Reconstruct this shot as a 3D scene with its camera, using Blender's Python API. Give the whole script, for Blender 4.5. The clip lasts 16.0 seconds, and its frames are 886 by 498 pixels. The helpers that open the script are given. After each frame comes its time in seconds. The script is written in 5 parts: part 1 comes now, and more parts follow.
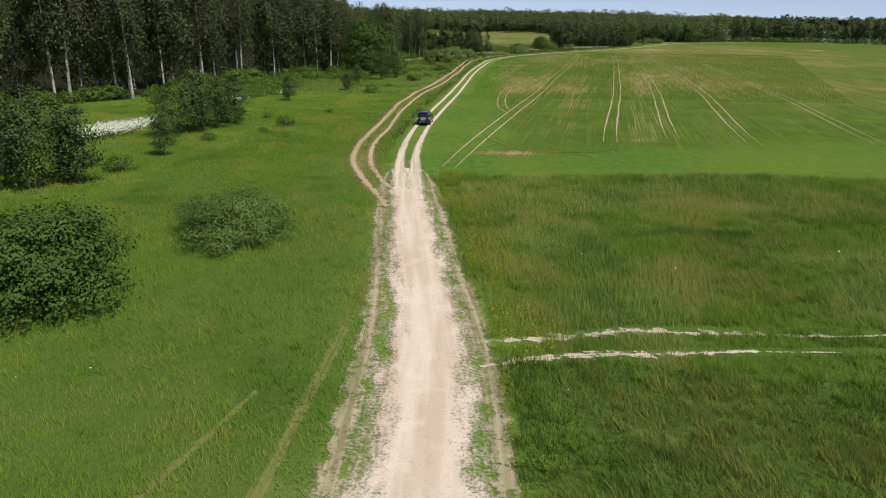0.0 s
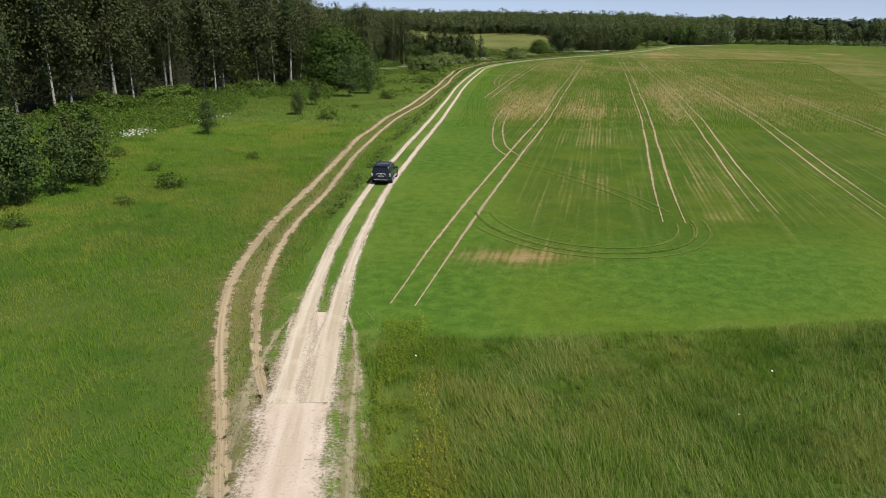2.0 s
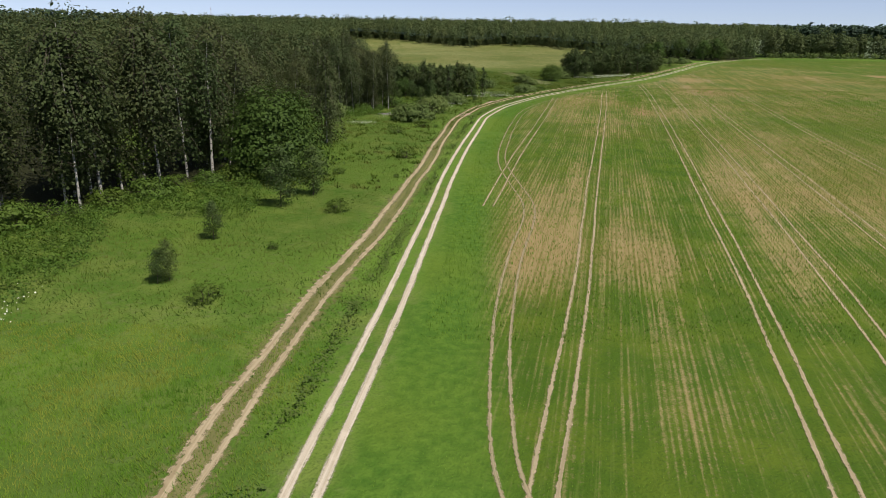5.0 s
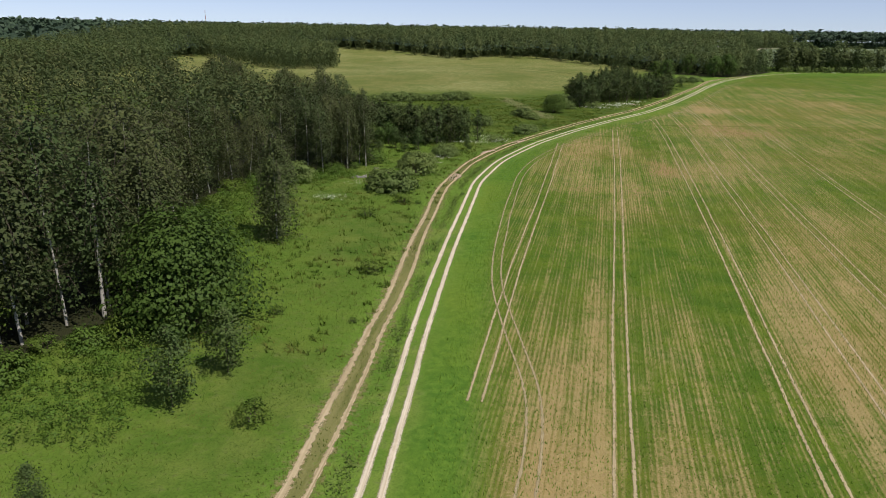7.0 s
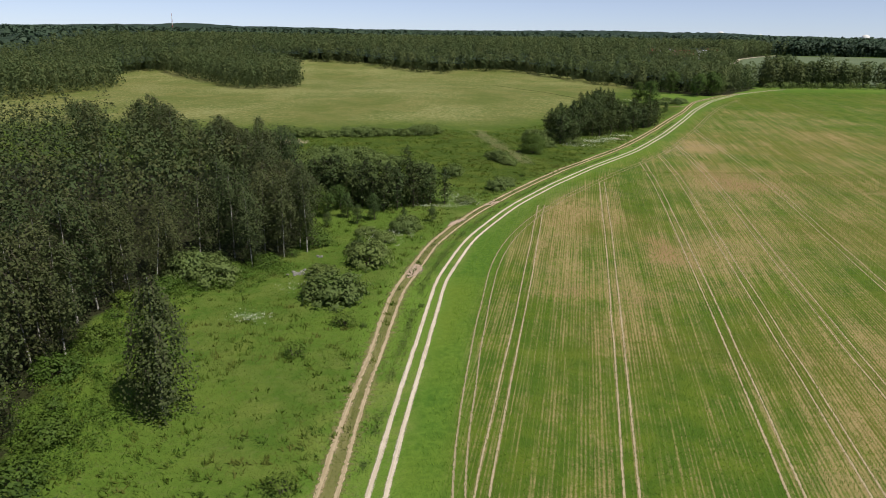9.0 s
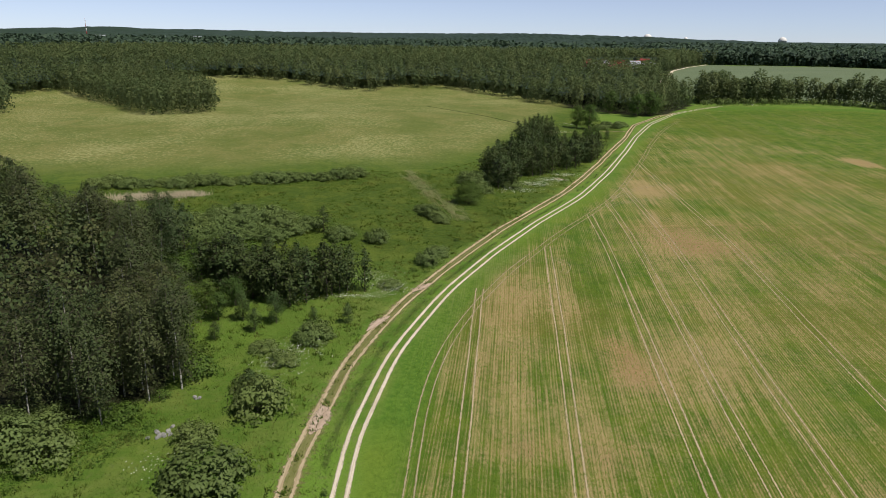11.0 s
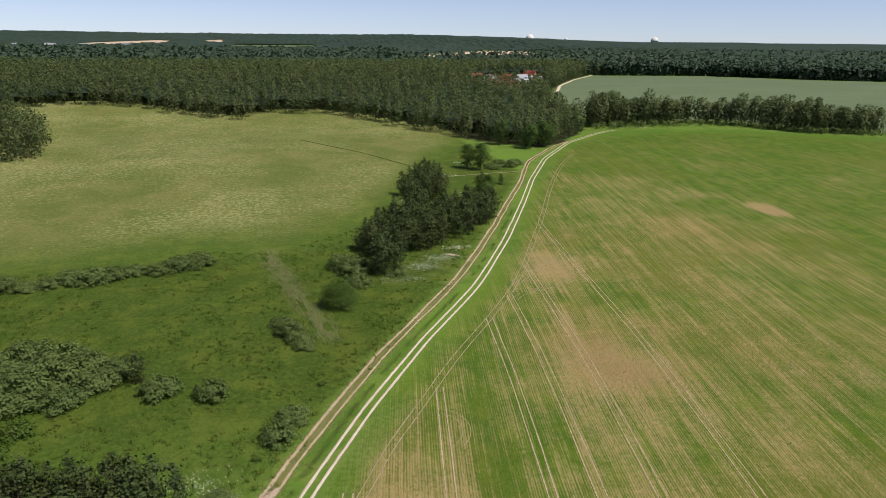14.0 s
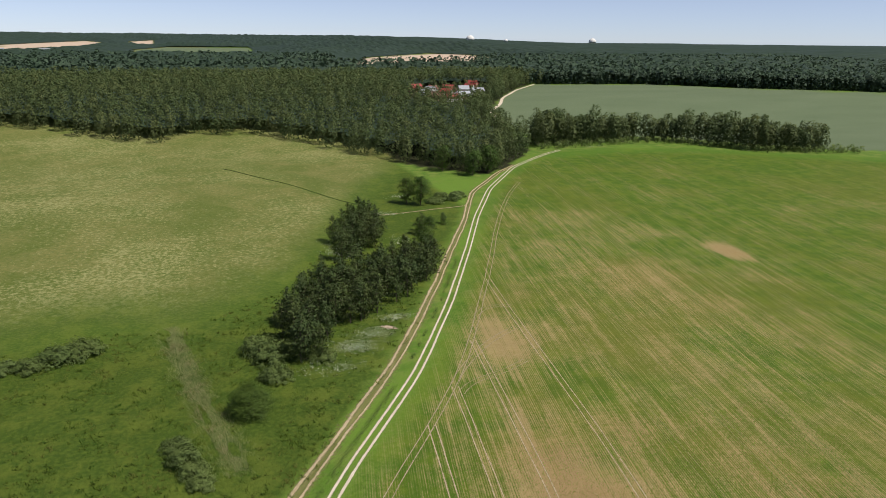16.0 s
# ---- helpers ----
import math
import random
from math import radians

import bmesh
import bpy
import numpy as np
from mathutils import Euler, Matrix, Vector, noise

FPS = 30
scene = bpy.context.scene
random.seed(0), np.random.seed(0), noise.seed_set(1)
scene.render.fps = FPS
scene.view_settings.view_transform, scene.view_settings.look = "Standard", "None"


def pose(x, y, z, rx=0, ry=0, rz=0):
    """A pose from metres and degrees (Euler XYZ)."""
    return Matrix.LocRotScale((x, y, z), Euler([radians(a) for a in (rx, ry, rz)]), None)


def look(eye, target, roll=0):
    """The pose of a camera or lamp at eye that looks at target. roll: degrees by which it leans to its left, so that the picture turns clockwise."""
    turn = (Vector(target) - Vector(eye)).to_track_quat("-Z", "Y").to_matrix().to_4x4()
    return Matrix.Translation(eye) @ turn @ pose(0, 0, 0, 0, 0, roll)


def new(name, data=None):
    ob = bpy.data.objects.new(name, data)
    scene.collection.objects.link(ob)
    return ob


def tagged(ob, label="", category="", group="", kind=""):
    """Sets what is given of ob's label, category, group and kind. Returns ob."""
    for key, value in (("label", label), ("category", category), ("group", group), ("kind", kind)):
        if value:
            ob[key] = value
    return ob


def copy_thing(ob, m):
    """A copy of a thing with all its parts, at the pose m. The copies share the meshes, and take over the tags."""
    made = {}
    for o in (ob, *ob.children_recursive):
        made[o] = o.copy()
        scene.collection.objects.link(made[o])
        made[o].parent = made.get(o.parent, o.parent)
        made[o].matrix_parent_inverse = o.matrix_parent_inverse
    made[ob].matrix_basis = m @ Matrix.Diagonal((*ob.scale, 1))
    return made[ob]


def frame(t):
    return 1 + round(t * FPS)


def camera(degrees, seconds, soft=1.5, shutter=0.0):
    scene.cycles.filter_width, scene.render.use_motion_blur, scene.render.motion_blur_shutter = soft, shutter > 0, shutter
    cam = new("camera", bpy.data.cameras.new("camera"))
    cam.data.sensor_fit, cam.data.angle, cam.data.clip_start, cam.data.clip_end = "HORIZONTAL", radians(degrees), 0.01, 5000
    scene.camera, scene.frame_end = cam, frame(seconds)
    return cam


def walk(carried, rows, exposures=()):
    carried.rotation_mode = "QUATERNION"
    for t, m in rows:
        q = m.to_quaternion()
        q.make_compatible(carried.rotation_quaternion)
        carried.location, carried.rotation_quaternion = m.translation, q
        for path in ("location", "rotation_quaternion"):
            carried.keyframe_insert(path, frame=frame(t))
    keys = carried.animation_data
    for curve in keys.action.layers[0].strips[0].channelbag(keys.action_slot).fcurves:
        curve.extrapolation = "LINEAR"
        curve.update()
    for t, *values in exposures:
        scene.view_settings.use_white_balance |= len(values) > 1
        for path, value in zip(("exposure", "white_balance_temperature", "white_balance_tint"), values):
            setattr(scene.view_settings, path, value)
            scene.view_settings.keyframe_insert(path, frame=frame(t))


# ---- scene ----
cam = camera(65.3, 16.0, soft=0.9)
METRES, EYE, TILT, LEAN, TURN = 250.0, 13.3, -17.1, -0.9, 0.0
ROWS = [
    (0.0, 0.0, 0.0, 0.0, 0.0, 0.0, 0.0),
    (0.5, 0.0022, 0.0282, 0.0096, 0.08, 0.02, -0.01),
    (1.0, 0.0044, 0.057, 0.0191, 0.18, 0.02, -0.0),
    (1.5, 0.0065, 0.0861, 0.0294, 0.26, 0.03, -0.02),
    (2.0, 0.0088, 0.115, 0.0397, -0.42, 0.08, 0.17),
    (2.5, 0.0113, 0.1436, 0.0498, -0.33, 0.12, 0.11),
    (3.0, 0.0139, 0.1718, 0.0605, -0.22, 0.15, 0.11),
    (3.5, 0.0165, 0.1993, 0.0737, -0.13, 0.15, 0.12),
    (4.0, 0.0189, 0.2253, 0.0912, -0.05, 0.15, 0.11),
    (6.5, 0.0323, 0.3547, 0.1825, 0.21, 0.04, -0.03),
    (7.0, 0.0351, 0.3808, 0.2008, 0.07, 0.02, 0.03),
    (7.5, 0.038, 0.4071, 0.2194, -1.22, -0.02, 0.45),
    (8.0, 0.0416, 0.4325, 0.2378, -1.15, -0.05, 0.44),
    (8.5, 0.0455, 0.4587, 0.2568, -1.28, -0.07, 0.47),
    (11.0, 0.069, 0.5863, 0.3473, -6.77, -0.13, 2.21),
    (11.5, 0.0756, 0.6113, 0.3651, -8.2, -0.21, 2.66),
    (12.0, 0.083, 0.6362, 0.3827, -9.68, -0.31, 3.09),
    (12.5, 0.0913, 0.6607, 0.4001, -14.75, -0.64, 4.57),
    (13.0, 0.1002, 0.6845, 0.4172, -15.04, -0.71, 4.71),
    (13.5, 0.11, 0.7083, 0.4343, -15.21, -0.76, 4.8),
    (14.0, 0.1208, 0.7323, 0.4509, -15.38, -0.8, 4.92),
    (14.5, 0.1311, 0.7557, 0.467, -15.63, -0.83, 5.0),
    (15.0, 0.1418, 0.7782, 0.4841, -15.87, -0.86, 5.09),
    (15.5, 0.1536, 0.8013, 0.5017, -18.59, -1.14, 5.77),
    (16.0, 0.1647, 0.8245, 0.5194, -19.95, -1.31, 6.13),
]
walk(cam, [(t, pose(0, 0, EYE, TILT, LEAN, TURN) @ pose(METRES * x, METRES * y, METRES * z, 90 + pitch, roll, yaw)) for t, x, y, z, yaw, pitch, roll in ROWS])

# ---- light ----
world = bpy.data.worlds.new("world")
scene.world = world
world.use_nodes = True
wn = world.node_tree
sky = wn.nodes.new("ShaderNodeTexSky")
sky.sky_type, sky.sun_disc = "NISHITA", False
sky.sun_elevation, sky.sun_rotation = radians(57), radians(134)
sky.air_density, sky.dust_density, sky.ozone_density = 0.6, 0.0, 3.0
wn.nodes["Background"].inputs["Strength"].default_value = 0.086
cool = wn.nodes.new("ShaderNodeMix")
cool.data_type, cool.blend_type = "RGBA", "MULTIPLY"
cool.inputs[0].default_value, cool.inputs[7].default_value = 1.0, (0.86, 0.94, 1.22, 1)
wn.links.new(sky.outputs[0], cool.inputs[6])
soft = wn.nodes.new("ShaderNodeHueSaturation")
soft.inputs["Saturation"].default_value = 0.66
wn.links.new(cool.outputs[2], soft.inputs["Color"])
wn.links.new(soft.outputs[0], wn.nodes["Background"].inputs["Color"])
lamp = bpy.data.lights.new("sun", "SUN")
lamp.energy, lamp.angle, lamp.color = 4.9, radians(0.53), (1.0, 0.955, 0.88)
sun = new("sun", lamp)
sun.matrix_world = look((40, -38, 84), (0, 0, 0))
scene.view_settings.exposure = 0.0


# ---- terrain and plan ----
def smooth(a, b, x):
    s = np.clip((np.asarray(x, float) - a) / (b - a), 0, 1)
    return s * s * (3 - 2 * s)


def height(x, y):
    x, y = np.asarray(x, float), np.asarray(y, float)
    yy = np.where(y < 2000, -30 * np.log(np.exp(-np.minimum(y, 2000) / 30) + math.exp(-640 / 30)), 640)
    far = np.maximum(0, np.hypot(x, y) - 800)
    hill = 2.6 * np.exp(-((x - 10) / 95) ** 2 - ((y - 530) / 85) ** 2)
    rise = 13 * smooth(610, 820, y) + 5 * smooth(820, 1400, y)
    aside = x / np.maximum(y, 1)
    ridge = 14 * (1 - 0.8 * smooth(-0.15, -0.5, aside) - 0.8 * smooth(0.25, 0.6, aside))
    return 1.0 + 0.0193 * np.maximum(yy, -60) + hill + rise + ridge * (1 - np.exp(-(far / 2500) ** 2))


def ground_z(x, y):
    return float(height(x, y))


def glide(points, sigma=5.0):
    """x as a smooth function of y along a line of plan points (x, y)."""
    ys = np.arange(points[0][1], points[-1][1] + 0.5, 1.0)
    xs = np.interp(ys, [p[1] for p in points], [p[0] for p in points])
    k = np.exp(-0.5 * (np.arange(-20, 21) / sigma) ** 2)
    k /= k.sum()
    lo, hi = xs[1] - xs[0], xs[-1] - xs[-2]
    pad = np.concatenate([xs[0] + lo * np.arange(-20, 0), xs, xs[-1] + hi * np.arange(1, 21)])
    xs = np.convolve(pad, k, "valid")
    return lambda y: np.interp(y, ys, xs)


road_x = glide([(-0.6, -60), (-0.6, 15.9), (-0.15, 25.9), (-1.0, 32), (-1.7, 42), (-2.8, 55), (-3.3, 69), (-2.4, 86), (-1.3, 96), (0.3, 111), (2.1, 126.6),
                (5.1, 157), (6.3, 171), (9.3, 197), (12.1, 217), (15.7, 243), (22, 265), (33.5, 290), (46.3, 311.3), (63.2, 336), (83.5, 362.5), (104.5, 397),
                (127.8, 439.5), (146.8, 476), (172, 519), (206, 563), (240, 592), (262, 606)], 4.0)
track_x = glide([(-2.9, 47), (-3.8, 50.4), (-5.6, 55), (-7.5, 63), (-8.0, 73), (-7.1, 84), (-6.7, 96), (-5.9, 111), (-3.9, 129), (-1.0, 146), (1.6, 168), (3.6, 185.5),
                 (5.5, 207), (8.8, 238), (14.6, 261), (20.0, 275), (25.5, 286.5), (35.1, 303), (42.6, 315.5), (52, 330), (64.5, 347), (80.5, 369), (92, 387.5),
                 (105.5, 410.5), (120.7, 438), (139.5, 471), (161.0, 514), (192, 552), (212, 570)], 3.0)


def road_side(x, y):
    """Distance to the right of the road's middle."""
    y = np.clip(y, -55, 600)
    slope = (road_x(y + 3) - road_x(y - 3)) / 6
    return (x - road_x(y)) / np.sqrt(1 + slope ** 2)


def road_half(y):
    return np.interp(y, [-58, 16, 21, 26, 32, 42, 55, 66], [2.5, 2.3, 2.15, 2.0, 1.8, 1.75, 1.45, 1.0])


def crop_edge(x):
    """Where the sown field begins behind the wild grass."""
    return np.interp(x, [3, 8, 16, 23, 37], [57.4, 57.6, 58.7, 59.8, 58.4])


def far_edge(x):
    return np.interp(x, [150, 241, 286, 335, 392, 435, 560, 900], [610, 597, 603, 591, 555, 528, 470, 380])


def meadow_edge(x):
    return np.interp(x, [-400, -48, 0, 16, 36, 51, 66, 80, 95, 118, 153], [378, 388, 393, 399, 394, 404, 417, 442, 477, 518, 573])


def inside(poly, x, y):
    x, y = np.asarray(x, float), np.asarray(y, float)
    hit = np.zeros(x.shape, bool)
    for (ax, ay), (bx, by) in zip(poly, poly[1:] + poly[:1]):
        if ay != by:
            hit ^= ((ay > y) != (by > y)) & (x < (bx - ax) * (y - ay) / (by - ay) + ax)
    return hit


def edge_distance(line, x, y):
    x, y = np.asarray(x, float), np.asarray(y, float)
    best = np.full(x.shape, 1e9)
    for (ax, ay), (bx, by) in zip(line, line[1:]):
        s = np.clip(((x - ax) * (bx - ax) + (y - ay) * (by - ay)) / ((bx - ax) ** 2 + (by - ay) ** 2), 0, 1)
        best = np.minimum(best, np.hypot(x - ax - s * (bx - ax), y - ay - s * (by - ay)))
    return best


BIRCH_EDGE = [(-80, 60), (-66, 90), (-58, 106), (-50, 112), (-45, 137), (-38, 150), (-30, 166), (-24, 174), (-24, 184), (-30, 203), (-33, 228), (-24, 244), (-10, 256),
              (-12, 275), (-22, 300), (-42, 322), (-75, 334)]
BIRCH_WOOD = BIRCH_EDGE + [(-180, 330), (-180, 60)]
FAR_EDGE = [(-420, 640), (-250, 655), (-200, 650), (-140, 700), (-112, 722), (-64, 729), (-37, 715), (26, 668), (57, 688), (85, 687), (128, 631), (157, 577), (183, 549), (200, 560),
            (238, 606), (250, 640), (266, 730), (290, 768), (366, 886), (422, 955)]
FAR_WOOD = FAR_EDGE + [(420, 1900), (-900, 1900), (-900, 640)]
COPSE = [(-58, 556), (-75, 548), (-95, 550), (-127, 603), (-165, 648), (-190, 690), (-140, 700), (-100, 680), (-66, 610)]
COPSE_WEST = [(-187, 476), (-176, 512), (-162, 562), (-198, 632), (-300, 640), (-300, 470)]
GROVE = [(58, 392), (61, 374), (72, 389), (90, 400), (104, 413), (112, 424), (106, 434), (90, 426), (72, 416)]
GROVE_NORTH = [(83, 438), (98, 448), (107, 466), (104, 482), (94, 478), (84, 455)]
TREELINE = [(246, 614), (287, 616), (335, 620), (356, 600), (377, 568), (420, 552), (427, 566), (384, 592), (352, 626), (300, 642), (254, 640)]
GREY_FIELD = [(270, 733), (294, 768), (312, 800), (368, 884), (426, 953), (566, 930), (654, 845), (763, 781), (1100, 560), (760, 430), (430, 560), (352, 632), (290, 648), (262, 660)]
VILLAGE = [(228, 770), (262, 752), (318, 835), (350, 926), (318, 940), (240, 892)]
PALE_FIELDS = [[(300, 1290), (440, 1330), (690, 1640), (791, 1917), (694, 2054), (430, 1710)], [(-300, 1850), (-250, 2000), (-198, 3324), (-300, 3733), (-439, 2762)],
               [(-80, 2700), (-10, 3000), (-33, 4177), (-117, 3688)]]
GREEN_FAR = [(-20, 1600), (200, 1700), (278, 2607), (42, 2616), (-41, 2266)]


# ---- materials ----
class Nodes:
    """A short hand for node trees."""

    def __init__(self, name):
        self.material = bpy.data.materials.new(name)
        self.material.use_nodes = True
        self.tree = self.material.node_tree
        self.out = self.tree.nodes["Material Output"]
        self.shader = self.tree.nodes["Principled BSDF"]

    def put(self, socket, value):
        if isinstance(value, bpy.types.NodeSocket):
            self.tree.links.new(value, socket)
        elif isinstance(value, tuple) and len(value) == 3 and socket.type == "RGBA":
            socket.default_value = (*value, 1)
        else:
            socket.default_value = value

    def node(self, kind, **values):
        n = self.tree.nodes.new(kind)
        for key, value in values.items():
            self.put(n.inputs[key], value)
        return n

    def math(self, op, a, b=0.0, c=0.0):
        n = self.tree.nodes.new("ShaderNodeMath")
        n.operation = op
        for s, v in zip(n.inputs, (a, b, c)):
            self.put(s, v)
        return n.outputs[0]

    def mix(self, f, a, b):
        n = self.tree.nodes.new("ShaderNodeMix")
        n.data_type = "RGBA"
        self.put(n.inputs[0], f), self.put(n.inputs[6], a), self.put(n.inputs[7], b)
        return n.outputs[2]

    def step(self, a, b, x):
        n = self.tree.nodes.new("ShaderNodeMapRange")
        n.interpolation_type = "SMOOTHSTEP"
        for s, v in zip(n.inputs, (x, a, b, 0.0, 1.0)):
            self.put(s, v)
        return n.outputs[0]

    def place(self):
        return self.tree.nodes.new("ShaderNodeNewGeometry").outputs["Position"]

    def noise(self, scale, vector=None, detail=4.0, rough=0.55, distort=0.0):
        n = self.node("ShaderNodeTexNoise", Scale=scale, Detail=detail, Roughness=rough, Distortion=distort)
        self.put(n.inputs["Vector"], vector if vector is not None else self.place())
        return n.outputs[0]

    def stretch(self, vector, scale, turn=0.0):
        if turn:
            n = self.node("ShaderNodeMapping", Vector=vector)
            n.inputs["Rotation"].default_value = (0, 0, turn)
            vector = n.outputs[0]
        n = self.node("ShaderNodeMapping", Vector=vector)
        n.inputs["Scale"].default_value = scale
        return n.outputs[0]

    def attribute(self, name):
        n = self.tree.nodes.new("ShaderNodeAttribute")
        n.attribute_name = name
        return n.outputs["Fac"]

    def bump(self, h, distance, strength=1.0):
        n = self.node("ShaderNodeBump", Height=h, Distance=distance, Strength=strength)
        self.put(self.shader.inputs["Normal"], n.outputs[0])

    def end(self, colour, rough=0.9, metal=0.0, spec=0.2):
        self.put(self.shader.inputs["Base Color"], colour)
        self.put(self.shader.inputs["Roughness"], rough)
        self.put(self.shader.inputs["Metallic"], metal)
        self.put(self.shader.inputs["Specular IOR Level"], spec)
        return self.material


def plain(name, colour, rough=0.5, metal=0.0, spec=0.4, grain=0.0, scale=6.0):
    m = Nodes(name)
    c = colour
    if grain:
        c = m.mix(m.noise(scale), tuple(v * (1 - grain) for v in colour), tuple(min(1, v * (1 + grain)) for v in colour))
    return m.end(c, rough, metal, spec)


def ground_material():
    m = Nodes("ground")
    p = m.place()
    big, mid, small, fine = m.noise(0.035, p, 3), m.noise(0.22, p, 4), m.noise(1.3, p, 4), m.noise(6.0, p, 3, 0.7)
    # wild grass
    grass = m.mix(m.step(0.38, 0.64, mid), (0.082, 0.158, 0.019), (0.156, 0.206, 0.040))
    grass = m.mix(m.step(0.42, 0.66, big), grass, (0.120, 0.205, 0.026))
    grass = m.mix(m.math("MULTIPLY", m.step(0.5, 0.75, small), 0.55), grass, (0.150, 0.165, 0.060))
    grass = m.mix(m.math("MULTIPLY", m.step(0.45, 0.72, fine), 0.6), grass, (0.045, 0.080, 0.012))
    herb = m.mix(m.step(0.36, 0.66, small), (0.044, 0.076, 0.010), (0.080, 0.116, 0.016))
    herb = m.mix(m.math("MULTIPLY", m.step(0.48, 0.62, m.noise(2.6, p, 4, 0.7)), 0.6), herb, (0.026, 0.048, 0.006))
    grass = m.mix(m.attribute("valley"), grass, m.mix(m.math("MULTIPLY", m.step(0.46, 0.62, m.noise(0.12, p, 6, 0.7)), 0.6), herb, (0.104, 0.130, 0.019)))
    # Darker green ground wherever the tall grass stands.
    grass = m.mix(m.math("MULTIPLY", m.attribute("under_grass"), 0.6), grass, (0.044, 0.080, 0.013))
    # The woods' deep shade is painted into the floor as a near-black tone.
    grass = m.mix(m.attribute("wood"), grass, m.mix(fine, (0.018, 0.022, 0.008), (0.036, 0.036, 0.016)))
    # sown crop in drilled rows, thin where the soil shows between them
    turned = m.node("ShaderNodeSeparateXYZ", Vector=m.stretch(p, (1, 1, 1), 0.226)).outputs[0]
    rows, bundle = m.noise(1.0, m.stretch(p, (2.9, 0.045, 1.0), 0.226), 3, 0.65), m.noise(1.0, m.stretch(p, (0.52, 0.011, 1.0), 0.226), 3, 0.6)
    drill = m.math("SINE", m.math("ADD", m.math("MULTIPLY", turned, 6.2832 / 0.42), m.math("MULTIPLY", mid, 2.5)))
    crop = m.mix(m.step(0.35, 0.7, mid), (0.058, 0.110, 0.010), (0.098, 0.142, 0.014))
    crop = m.mix(m.math("MULTIPLY", m.attribute("dry"), m.step(0.42, 0.64, m.noise(0.02, p, 4, 0.6))), crop, (0.132, 0.128, 0.022))
    crop = m.mix(m.math("MULTIPLY", m.step(0.48, 0.70, fine), 0.55), crop, (0.040, 0.078, 0.011))
    crop = m.mix(m.math("MULTIPLY", m.step(0.50, 0.66, rows), 0.30), crop, (0.150, 0.186, 0.040))
    soil = m.mix(m.noise(0.6, p, 5), (0.33, 0.215, 0.104), (0.46, 0.325, 0.168))
    soil = m.mix(m.math("MULTIPLY", m.attribute("red"), 0.75), soil, (0.36, 0.190, 0.110))
    soil = m.mix(m.math("MULTIPLY", m.step(0.52, 0.7, fine), 0.35), soil, (0.54, 0.43, 0.26))
    bare = m.math("MULTIPLY", m.attribute("dry"), 0.74)
    bare = m.math("MULTIPLY_ADD", m.math("SUBTRACT", m.noise(0.05, p, 5, 0.68), 0.5), 1.25, bare)
    bare = m.math("MULTIPLY_ADD", m.math("SUBTRACT", bundle, 0.5), 0.85, bare)
    bare = m.math("MULTIPLY_ADD", m.math("SUBTRACT", rows, 0.5), 1.35, bare)
    bare = m.math("MULTIPLY_ADD", m.math("SUBTRACT", fine, 0.5), 1.0, bare)
    bare = m.math("MULTIPLY_ADD", m.math("SUBTRACT", small, 0.5), 0.6, bare)
    bare = m.math("MULTIPLY_ADD", drill, 0.14, bare)
    bare = m.math("MULTIPLY_ADD", m.attribute("red"), 0.50, bare)
    bare = m.math("MULTIPLY", m.step(0.28, 1.00, bare), 0.62)
    field = m.mix(bare, crop, soil)
    lush = m.mix(m.step(0.3, 0.7, small), (0.058, 0.128, 0.014), (0.100, 0.182, 0.022))
    lush = m.mix(m.math("MULTIPLY", m.step(0.46, 0.66, big), 0.6), lush, (0.150, 0.200, 0.024))
    lush = m.mix(m.math("MULTIPLY", m.step(0.1, 0.9, m.attribute("gold")), 0.55), lush, (0.125, 0.175, 0.016))
    lush = m.mix(m.math("MULTIPLY", m.step(0.5, 0.7, fine), 0.45), lush, (0.044, 0.090, 0.012))
    field = m.mix(m.attribute("lush"), field, lush)
    # flowering hay meadow
    streak = m.noise(0.05, p, 7, 0.7, 0.6)
    hay = m.mix(m.step(0.36, 0.64, streak), (0.102, 0.126, 0.027), (0.164, 0.162, 0.049))
    blossom = m.math("ADD", m.math("MULTIPLY", m.noise(0.018, p, 3), 0.28), m.math("MULTIPLY", m.noise(0.75, p, 7, 0.8, 0.4), 0.72))
    hay = m.mix(m.math("MULTIPLY", m.step(0.49, 0.58, blossom), 0.75), hay, (0.31, 0.300, 0.125))
    hay = m.mix(m.math("MULTIPLY", m.step(0.46, 0.62, m.noise(0.9, p, 5, 0.7)), 0.5), hay, (0.066, 0.100, 0.018))
    c = m.mix(m.attribute("crop"), grass, field)
    c = m.mix(m.attribute("meadow"), c, hay)
    c = m.mix(m.attribute("grey"), c, m.mix(m.noise(0.012, m.stretch(p, (1, 3, 1)), 4), (0.095, 0.128, 0.066), (0.140, 0.172, 0.095)))
    c = m.mix(m.attribute("pale"), c, (0.50, 0.38, 0.28))
    m.bump(m.math("ADD", m.math("MULTIPLY", fine, 0.5), small), 0.25, 0.7)
    return m.end(c, 0.95, spec=0.1)


